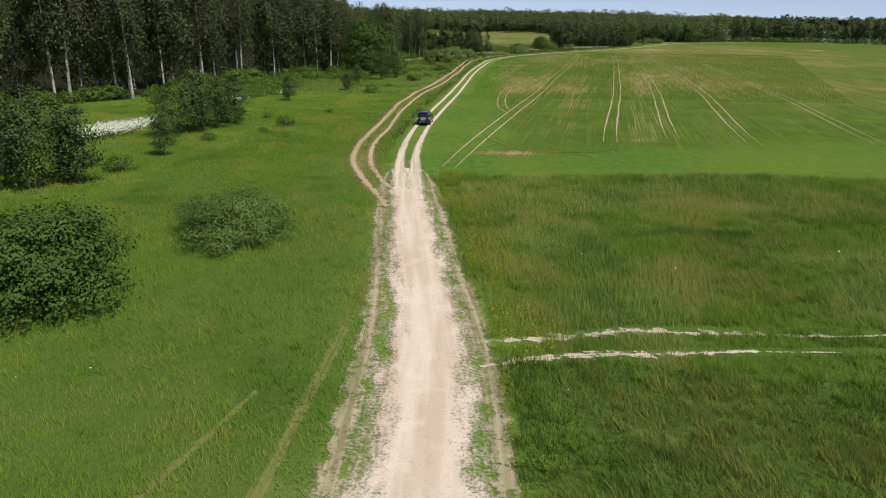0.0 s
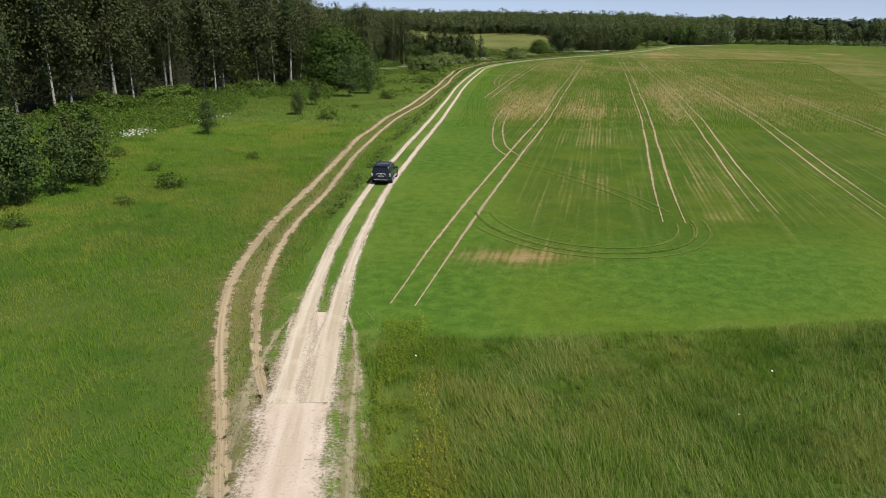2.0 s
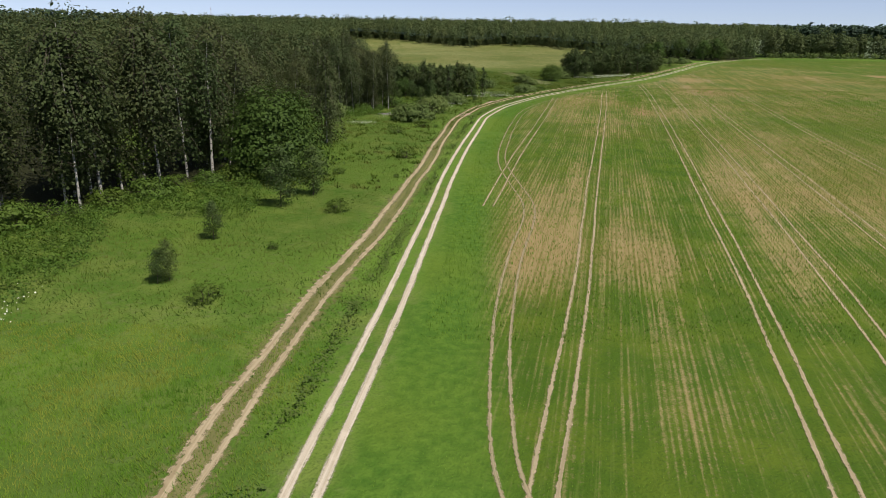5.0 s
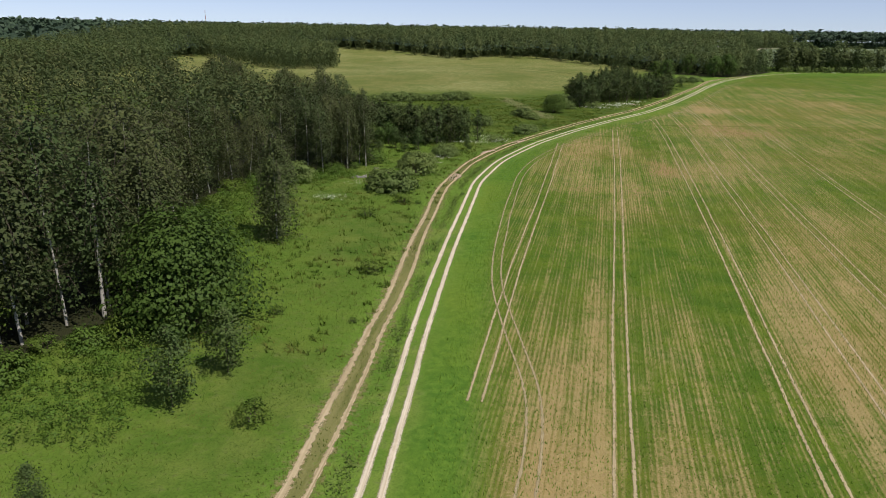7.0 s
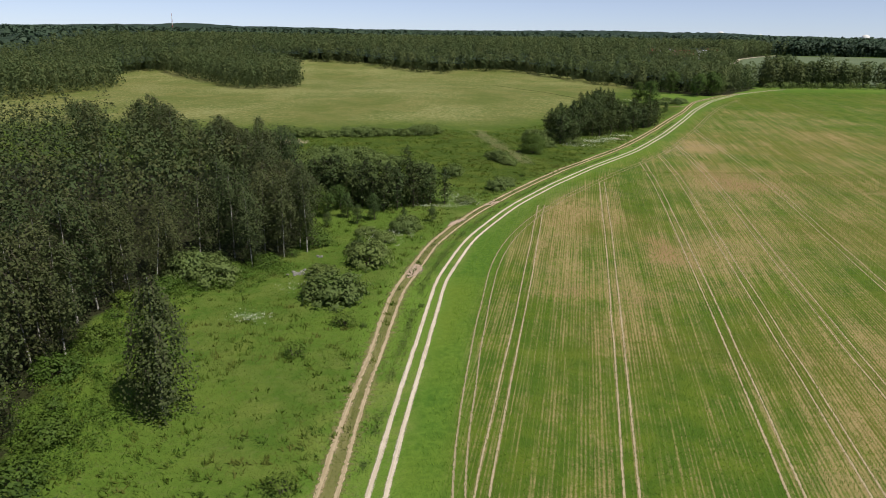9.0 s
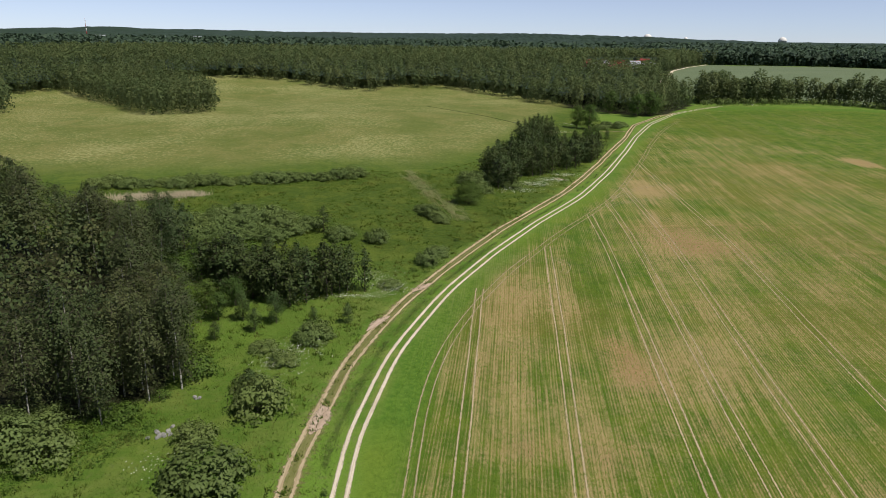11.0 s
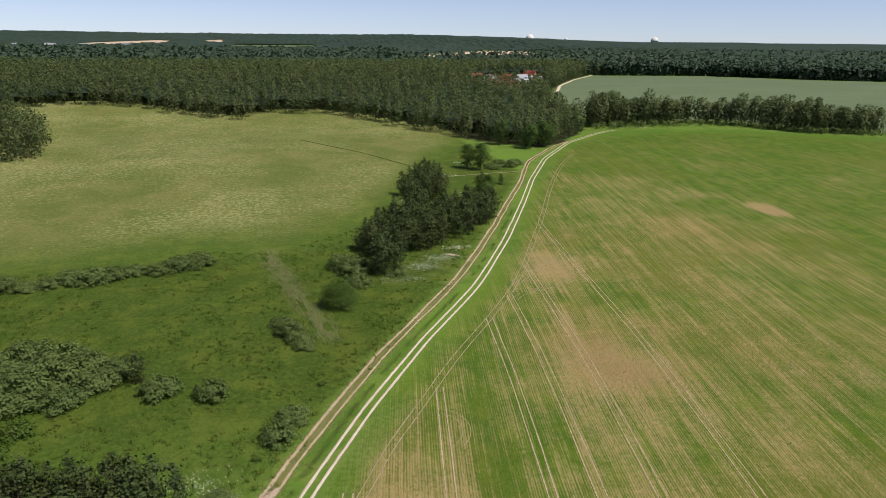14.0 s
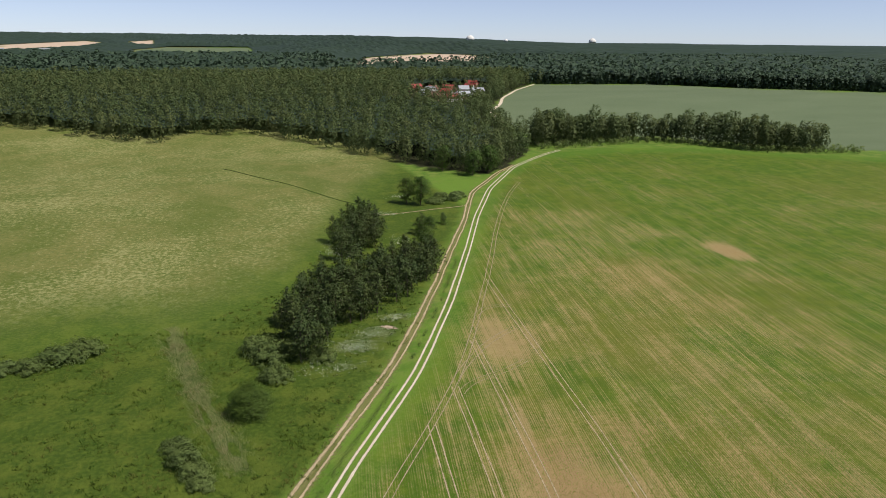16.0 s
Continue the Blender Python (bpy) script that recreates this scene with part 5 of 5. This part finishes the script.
sprays("yellow_flowers", rng, x, y, 0.12, 0.42, 0.036, YELLOW_FLOWER, "small yellow flowers beside the road", "flowers")
x, y = roll(rng, 150000, 0, 9, 9, 59, lambda x, y: (road_side(x, y) > road_half(y) + 0.4 + 0.6 * smooth(28, 40, y)) & (road_side(x, y) - road_half(y) < 1.0 + 2.4 * smooth(26, 40, y) + rng.normal(0, 0.5, len(x))) & (value_noise(x, y, 1.6, 18) * 0.6 + value_noise(x, y, 0.6, 19) * 0.4 > 0.42) & ~on_crossing(x, y))
sprays("roadside_weeds", rng, x, y, 0.08, 0.38, 0.06, ROAD_WEED, "olive green weeds in bloom along the dirt road", "weeds")
x, y = roll(rng, 60, -30, 40, 10, 60, lambda x, y: np.abs(road_side(x, y)) > 4)
sprays("white_daisies", rng, x, y, 0.4, 0.6, 0.10, WHITE_FLOWER, "scattered white daisies in the grass", "flowers")
ys = rng.uniform(76, 430, 16000)
xs = 0.42 * track_x(ys) + 0.58 * road_x(ys) + rng.normal(0, 0.38, 16000) * (1 + 0.3 * np.sin(ys))
ok = value_noise(xs, ys, 3.5, 21) > 0.36
x, y = tussocks(rng, 16000, 8, 0.28, -60, 100, 165, 470, lambda x, y: (road_side(x, y) < -5) & off_ruts(x, y) & ~inside(BIRCH_WOOD, x, y) & (y < meadow_edge(x) + 6) & (value_noise(x, y, 6, 33) * 0.6 + value_noise(x, y, 2, 34) * 0.4 > 0.42))
blades("tall_herbs", rng, x, y, 0.42, 0.20, VALLEY_GRASS, "clumps of tall herbs in the rough valley grass", 0.7, "herbs", 0.3)
sprays("ditch_weeds", rng, xs[ok], ys[ok], 0.02, 0.5, 0.17, WEED, "dark weeds along the ditch between road and track", "weeds")
n = 14000
s = rng.uniform(0, 1, n)
x = 34 + 11 * s ** 1.2 + rng.normal(0, 1.5, n)
y = 402 - 62 * s + rng.normal(0, 1, n)
ok = value_noise(x + 0.2 * y, y * 0.3, 1.6, 77) > 0.35
blades("pale_tall_grass", rng, x[ok], y[ok], 0.45, 0.05, PALE_GRASS, "strip of pale tall grass across the meadow", 0.6)
x, y = blots(rng, [(-44, 369, 4.5, 1.5, 1700), (-33, 372, 2.6, 1.0, 800)])
blades("dry_reeds", rng, x, y, 1.1, 0.16, REED, "pale dry reeds in a hollow of the meadow", 0.3, "reeds")


# ---- the car ----
def loft(rings, close=True):
    """A bmesh skin through rings of equal point count."""
    bm = bmesh.new()
    rows = [[bm.verts.new(p) for p in ring] for ring in rings]
    n = len(rows[0])
    for a, b in zip(rows, rows[1:]):
        for i in range(n):
            bm.faces.new((a[i], a[(i + 1) % n], b[(i + 1) % n], b[i]))
    if close:
        bm.faces.new(rows[0][::-1]), bm.faces.new(rows[-1])
    bmesh.ops.recalc_face_normals(bm, faces=bm.faces)
    for f in bm.faces:
        f.smooth = True
    return bm


def plan_ring(z, y0, y1, w, r, steps=4, nose=0.0):
    """A rounded rectangle at height z; nose rounds the front in plan."""
    pts = []
    for cx, cy, a0 in ((w - r, y1 - r, 0), (-w + r, y1 - r, 90), (-w + r, y0 + r, 180), (w - r, y0 + r, 270)):
        for i in range(steps + 1):
            a = radians(a0 + 90 * i / steps)
            x, y = cx + r * math.cos(a), cy + r * math.sin(a)
            pts.append((x, y - (nose * (x / w) ** 2 if y > 0 else 0.5 * nose * -(x / w) ** 2), z))
    return pts


def slab(x, y, z, sx, sy, sz, bevel=0.02, turn=None):
    bm = bmesh.new()
    bmesh.ops.create_cube(bm, size=1.0)
    bmesh.ops.scale(bm, vec=(sx, sy, sz), verts=bm.verts)
    if bevel:
        bmesh.ops.bevel(bm, geom=bm.edges[:], offset=min(bevel, 0.45 * min(sx, sy, sz)), segments=2, affect="EDGES")
    if turn is not None:
        bmesh.ops.rotate(bm, cent=(0, 0, 0), matrix=Euler(turn).to_matrix(), verts=bm.verts)
    bmesh.ops.translate(bm, vec=(x, y, z), verts=bm.verts)
    return bm


def panel(corners, depth=0.012, cuts=1):
    """A thin plate with four given corners, set proud along its normal."""
    bm = bmesh.new()
    c = [Vector(p) for p in corners]
    n = (c[1] - c[0]).cross(c[3] - c[0]).normalized() * depth
    low, high = [bm.verts.new(p - n * 0.6) for p in c], [bm.verts.new(p + n) for p in c]
    bm.faces.new(high), bm.faces.new(low[::-1])
    for i in range(4):
        j = (i + 1) % 4
        bm.faces.new((low[i], low[j], high[j], high[i]))
    bmesh.ops.recalc_face_normals(bm, faces=bm.faces)
    return bm


def wheel_part(parent, x, y, tyre_m, rim_m):
    def ring(profile, steps=28):
        bm = bmesh.new()
        rows = []
        for i in range(steps):
            a = 2 * math.pi * i / steps
            rows.append([bm.verts.new((x + px, y + pr * math.cos(a), 0.37 + pr * math.sin(a))) for px, pr in profile])
        for i in range(steps):
            a, b = rows[i], rows[(i + 1) % steps]
            for j in range(len(profile)):
                k = (j + 1) % len(profile)
                bm.faces.new((a[j], a[k], b[k], b[j]))
        bmesh.ops.recalc_face_normals(bm, faces=bm.faces)
        for f in bm.faces:
            f.smooth = True
        return bm

    s = 1 if x > 0 else -1
    wheel = part("wheel", ring([(-0.12, 0.25), (-0.13, 0.33), (-0.09, 0.37), (0.09, 0.37), (0.13, 0.33), (0.12, 0.25)]), tyre_m, parent)
    bm = ring([(-0.10, 0.255), (0.10, 0.255), (0.10, 0.225), (-0.10, 0.225)])
    for i in range(6):
        a = math.pi * i / 3
        piece = slab(0, 0.115 * math.cos(a), 0.115 * math.sin(a), 0.03, 0.23, 0.06, 0.008, (a, 0, 0))
        bmesh.ops.translate(piece, vec=(x + 0.09 * s, y, 0.37), verts=piece.verts)
        me = bpy.data.meshes.new("spoke")
        piece.to_mesh(me), piece.free()
        bm.from_mesh(me)
        bpy.data.meshes.remove(me)
    part("rim", bm, rim_m, wheel, "silver alloy rim")


def build_car(x, y, turn):
    def paint_material():
        m = Nodes("dark_blue_paint")
        m.end(m.mix(m.math("MULTIPLY", m.step(0.45, 0.75, m.noise(2.2)), 0.15), (0.008, 0.010, 0.022), (0.05, 0.045, 0.04)), 0.22, 0.0, 0.5)
        m.shader.inputs["Coat Weight"].default_value = 0.6
        return m.material

    paint = paint_material()
    glass = plain("tinted_glass", (0.012, 0.014, 0.018), 0.06, spec=0.6)
    rubber, alloy = plain("rubber", (0.02, 0.02, 0.02), 0.85, grain=0.4), plain("alloy", (0.55, 0.55, 0.55), 0.3, 0.9)
    trim, silver = plain("black_trim", (0.018, 0.018, 0.02), 0.6), plain("dusty_silver", (0.55, 0.54, 0.52), 0.4, 0.4)
    red, white = plain("red_lens", (0.35, 0.012, 0.015), 0.15), plain("clear_lens", (0.62, 0.62, 0.62), 0.12)
    car = base("car", x, y, turn, 0.90)
    tagged(car, "dark blue off-road station car dusty from the dirt road", "car")
    body = [plan_ring(z, y0, y1, w, r, 4, n) for z, y0, y1, w, r, n in ((0.40, -2.20, 2.20, 0.80, 0.25, 0.1), (0.48, -2.32, 2.34, 0.885, 0.25, 0.12), (0.62, -2.36, 2.38, 0.905, 0.24, 0.12),
                                                                        (0.82, -2.35, 2.36, 0.91, 0.24, 0.12), (0.96, -2.32, 2.25, 0.895, 0.26, 0.12), (1.02, -2.30, 2.05, 0.87, 0.28, 0.12), (1.05, -2.26, 1.9, 0.80, 0.3, 0.1))]
    part("body", loft(body), paint, car)
    cabin = [plan_ring(z, y0, y1, w, r, 4, n) for z, y0, y1, w, r, n in ((0.98, -2.29, 1.10, 0.875, 0.18, 0.05), (1.08, -2.28, 0.98, 0.865, 0.18, 0.05), (1.40, -2.19, 0.56, 0.79, 0.17, 0.05), (1.66, -2.07, 0.24, 0.72, 0.16, 0.05),
                                                                         (1.74, -1.98, 0.10, 0.68, 0.2, 0.05), (1.78, -1.80, -0.1, 0.58, 0.24, 0.04))]
    part("cabin", loft(cabin), paint, car)
    part("bonnet", panel([(-0.70, 1.06, 1.055), (0.70, 1.06, 1.055), (0.64, 2.02, 1.02), (-0.64, 2.02, 1.02)], 0.02), paint, car)
    part("rear_window", panel([(-0.66, -2.285, 1.10), (0.66, -2.285, 1.10), (0.58, -2.115, 1.60), (-0.58, -2.115, 1.60)], 0.014), glass, car)
    part("windscreen", panel([(0.70, 0.98, 1.09), (-0.70, 0.98, 1.09), (-0.60, 0.30, 1.63), (0.60, 0.30, 1.63)], 0.03), glass, car)
    for s in (-1, 1):
        for y0, y1, t0, t1 in ((-2.05, -1.35, -1.95, -1.33), (-1.27, -0.42, -1.25, -0.45), (-0.34, 0.72, -0.37, 0.30)):
            q = [(s * 0.866, y0, 1.10), (s * 0.866, y1, 1.10), (s * 0.737, t1, 1.61), (s * 0.737, t0, 1.61)]
            part("side_window", panel(q if s > 0 else q[::-1], 0.012), glass, car)
        part("roof_rail", slab(s * 0.60, -0.95, 1.815, 0.04, 1.75, 0.035, 0.012), trim, car)
        part("sill_step", slab(s * 0.90, 0.0, 0.42, 0.14, 1.9, 0.06, 0.02), silver, car)
        mirror = part("door_mirror", slab(s * 1.0, 0.62, 1.14, 0.22, 0.13, 0.17, 0.04), trim, car)
        light = part("tail_light", slab(s * 0.82, -2.31, 0.93, 0.13, 0.10, 0.30, 0.03), white, car, "clear tail light with a red core")
        part("red_lens", slab(s * 0.82, -2.355, 0.87, 0.07, 0.03, 0.09, 0.01), red, light, "small red lens")
        part("headlight", slab(s * 0.68, 2.22, 0.84, 0.32, 0.14, 0.16, 0.04), white, car)
        part("door_handle", slab(s * 0.91, -0.25, 0.95, 0.03, 0.16, 0.03, 0.01), silver, car)
        for yy in (-1.42, 1.42):
            arch = tube([(s * 0.885, yy + 0.47 * math.cos(radians(a)), 0.40 + 0.45 * math.sin(radians(a))) for a in range(0, 181, 15)], [0.045] * 13, 6)
            part("wheel_arch", mesh_of("wheel_arch", *arch, trim, flat=False), None, car)
            wheel_part(car, s * 0.80, yy, rubber, alloy)
    part("rear_bumper", slab(0, -2.36, 0.55, 1.66, 0.18, 0.24, 0.06), paint, car)
    part("bumper_trim", slab(0, -2.44, 0.50, 1.30, 0.05, 0.06, 0.015), silver, car)
    part("front_bumper", slab(0, 2.34, 0.55, 1.6, 0.16, 0.26, 0.06), paint, car)
    part("grille", slab(0, 2.36, 0.82, 0.8, 0.06, 0.2, 0.02), trim, car)
    part("spoiler", slab(0, -2.10, 1.70, 1.18, 0.20, 0.05, 0.02, (0.12, 0, 0)), paint, car)
    arch = tube([(0.42 * math.cos(radians(a)), -2.345, 0.93 + 0.13 * math.sin(radians(a))) for a in range(0, 181, 15)], [0.032] * 13, 6)
    part("tailgate_trim", mesh_of("tailgate_trim", *arch, silver, flat=False), None, car, "silver arched trim on the tailgate")
    part("emblem", slab(0, -2.36, 0.97, 0.12, 0.03, 0.10, 0.02), silver, car)
    plate = part("number_plate", slab(0, -2.372, 0.80, 0.52, 0.025, 0.115, 0.006), white, car)
    part("plate_bars", slab(0, -2.387, 0.80, 0.40, 0.006, 0.04, 0), trim, plate)
    part("tow_bar", slab(0, -2.48, 0.40, 0.06, 0.22, 0.06, 0.02), trim, car)
    part("aerial", slab(0.3, -1.7, 1.83, 0.04, 0.12, 0.06, 0.015), trim, car)
    part("underside", slab(0, 0, 0.36, 1.4, 4.1, 0.16, 0.04), trim, car)
    return car


slope = math.atan(float(road_x(91.5) - road_x(86.5)) / 5)
build_car(float(road_x(88.4)), 88.4, -slope)


# ---- far buildings ----
ROOFS = [plain("red_roof", (0.26, 0.045, 0.035), 0.7, grain=0.2), plain("brown_roof", (0.16, 0.075, 0.055), 0.8, grain=0.2), plain("grey_roof", (0.32, 0.33, 0.35), 0.6, grain=0.2)]
WALLS = [plain("white_wall", (0.68, 0.66, 0.62), 0.9, grain=0.1), plain("brick_wall", (0.32, 0.17, 0.12), 0.9, grain=0.2), plain("timber_wall", (0.36, 0.27, 0.17), 0.9, grain=0.2)]
PANE = plain("window_pane", (0.03, 0.035, 0.045), 0.1, spec=0.6)
CHIMNEY = plain("chimney_brick", (0.22, 0.11, 0.08), 0.9, grain=0.2)


def build_house(x, y, turn, w, l, h, roof, wall, words):
    house = base("house", x, y, turn)
    tagged(house, words, "house", "village houses")
    part("wall", slab(0, 0, h / 2, w, l, h, 0.03), WALLS[wall], house)
    rise = 0.42 * w
    bm = bmesh.new()
    a, b = w / 2 + 0.5, l / 2 + 0.5
    rows = [[bm.verts.new(p) for p in ((-a, s, h - 0.25), (0, s, h + rise), (a, s, h - 0.25), (a - 0.25, s, h - 0.35), (0, s, h + rise - 0.3), (-a + 0.25, s, h - 0.35))] for s in (-b, b)]
    for i in range(6):
        j = (i + 1) % 6
        bm.faces.new((rows[0][i], rows[0][j], rows[1][j], rows[1][i]))
    for r in rows:
        bm.faces.new((r[0], r[1], r[4], r[5])), bm.faces.new((r[1], r[2], r[3], r[4]))
    bmesh.ops.recalc_face_normals(bm, faces=bm.faces)
    part("roof", bm, ROOFS[roof], house)
    for s in (-1, 1):
        bm = bmesh.new()
        sides = [[bm.verts.new(p) for p in ((-w / 2, s * (l / 2 - d), h), (w / 2, s * (l / 2 - d), h), (0, s * (l / 2 - d), h + rise - 0.3))] for d in (0, 0.3)]
        bm.faces.new(sides[0]), bm.faces.new(sides[1][::-1])
        part("gable", bm, WALLS[wall], house)
    part("chimney", slab(w * 0.15, l * 0.2, h + rise, 0.7, 0.7, 1.6, 0.05), CHIMNEY, house)
    for s in (-1, 1):
        for k in (-0.28, 0.28):
            part("window", slab(k * w, s * (l / 2 + 0.03), h * 0.55, 1.1, 0.08, 1.3, 0.02), PANE, house)
            part("window", slab(s * (w / 2 + 0.03), k * l, h * 0.55, 0.08, 1.1, 1.3, 0.02), PANE, house)


names = ("house with a red roof among trees", "house with a brown roof among trees", "house with a grey metal roof among trees")
for i, (x, y) in enumerate([(259, 883), (247, 828), (252, 810), (268, 823), (300, 861), (259, 789), (247, 797), (306, 842), (336, 926), (262, 849), (283, 838), (292, 880), (276, 805), (318, 890), (272, 872), (268, 797)]):
    r = random.Random(i + 5)
    k = (0, 2, 1, 0, 2, 0, 1, 2)[i % 8]
    build_house(x, y, r.uniform(0, 3.1), r.uniform(7, 9), r.uniform(9, 13), r.uniform(2.8, 4.2), k, (1, 0, 2, 0)[i % 4], names[k])
rng = np.random.default_rng(40)
garden = scattered(VILLAGE, 14, 41)
stuff("village_trees", [stand(rng, garden, 8.0, 3.0, 0.05, 60, 1.5)], WOOD_LEAF, "garden trees between the village houses", "trees")


def build_dome(x, y, r):
    bm = bmesh.new()
    bmesh.ops.create_uvsphere(bm, u_segments=24, v_segments=16, radius=r)
    for v in bm.verts:
        v.co.z = 26 + max(0, v.co.z) if v.co.z > -0.2 * r else 0
    for f in bm.faces:
        f.smooth = True
    dome = base("dome", x, y)
    tagged(dome, "white dome building far off above the forest", "dome", "far domes")
    part("shell", bm, WALLS[0], dome)


for x, y, r in ((1741, 4244, 25), (2383, 3908, 22), (1672, 3608, 10)):
    build_dome(x, y, r)


def build_mast(x, y):
    mast = base("radio_mast", x, y)
    tagged(mast, "thin red and white lattice radio mast on the horizon", "mast")
    for i in range(8):
        w0, w1 = 2.6 - 0.28 * i, 2.6 - 0.28 * (i + 1)
        rows = [[(w * c, w * s, z) for c, s in ((1, 1), (-1, 1), (-1, -1), (1, -1))] for w, z in ((w0 * 0.5, 6 * i), (w1 * 0.5, 6 * i + 6))]
        part("mast_section", loft(rows), ROOFS[0] if i % 2 else WALLS[0], mast)


build_mast(-507, 1680)
for i in range(9):
    r = random.Random(i + 90)
    build_house(-690 + 66 * i + r.uniform(-18, 18), 1670 + r.uniform(-40, 30), r.uniform(0, 3), 12, 20, 12, 2, 0, names[2].replace("among", "beyond the"))


def build_rubble(x, y, count, spread_m, label):
    heap = base("rubble_heap", x, y)
    tagged(heap, label, "rubble")
    grey = plain("pale_stone", (0.27, 0.26, 0.24), 0.9, grain=0.25, scale=4)
    for i in range(count):
        r = random.Random(i + 300)
        part("stone", slab(r.gauss(0, spread_m), r.gauss(0, spread_m), 0.12, r.uniform(0.3, 0.7), r.uniform(0.3, 0.7), r.uniform(0.25, 0.5), 0.08, (r.uniform(-0.4, 0.4), r.uniform(-0.4, 0.4), r.uniform(0, 3))), grey, heap)


build_rubble(-7.9, 244.8, 14, 0.7, "small heap of pale rubble in the grass")
build_rubble(-5.6, 253.4, 3, 0.25, "few pale stones beside the birches")
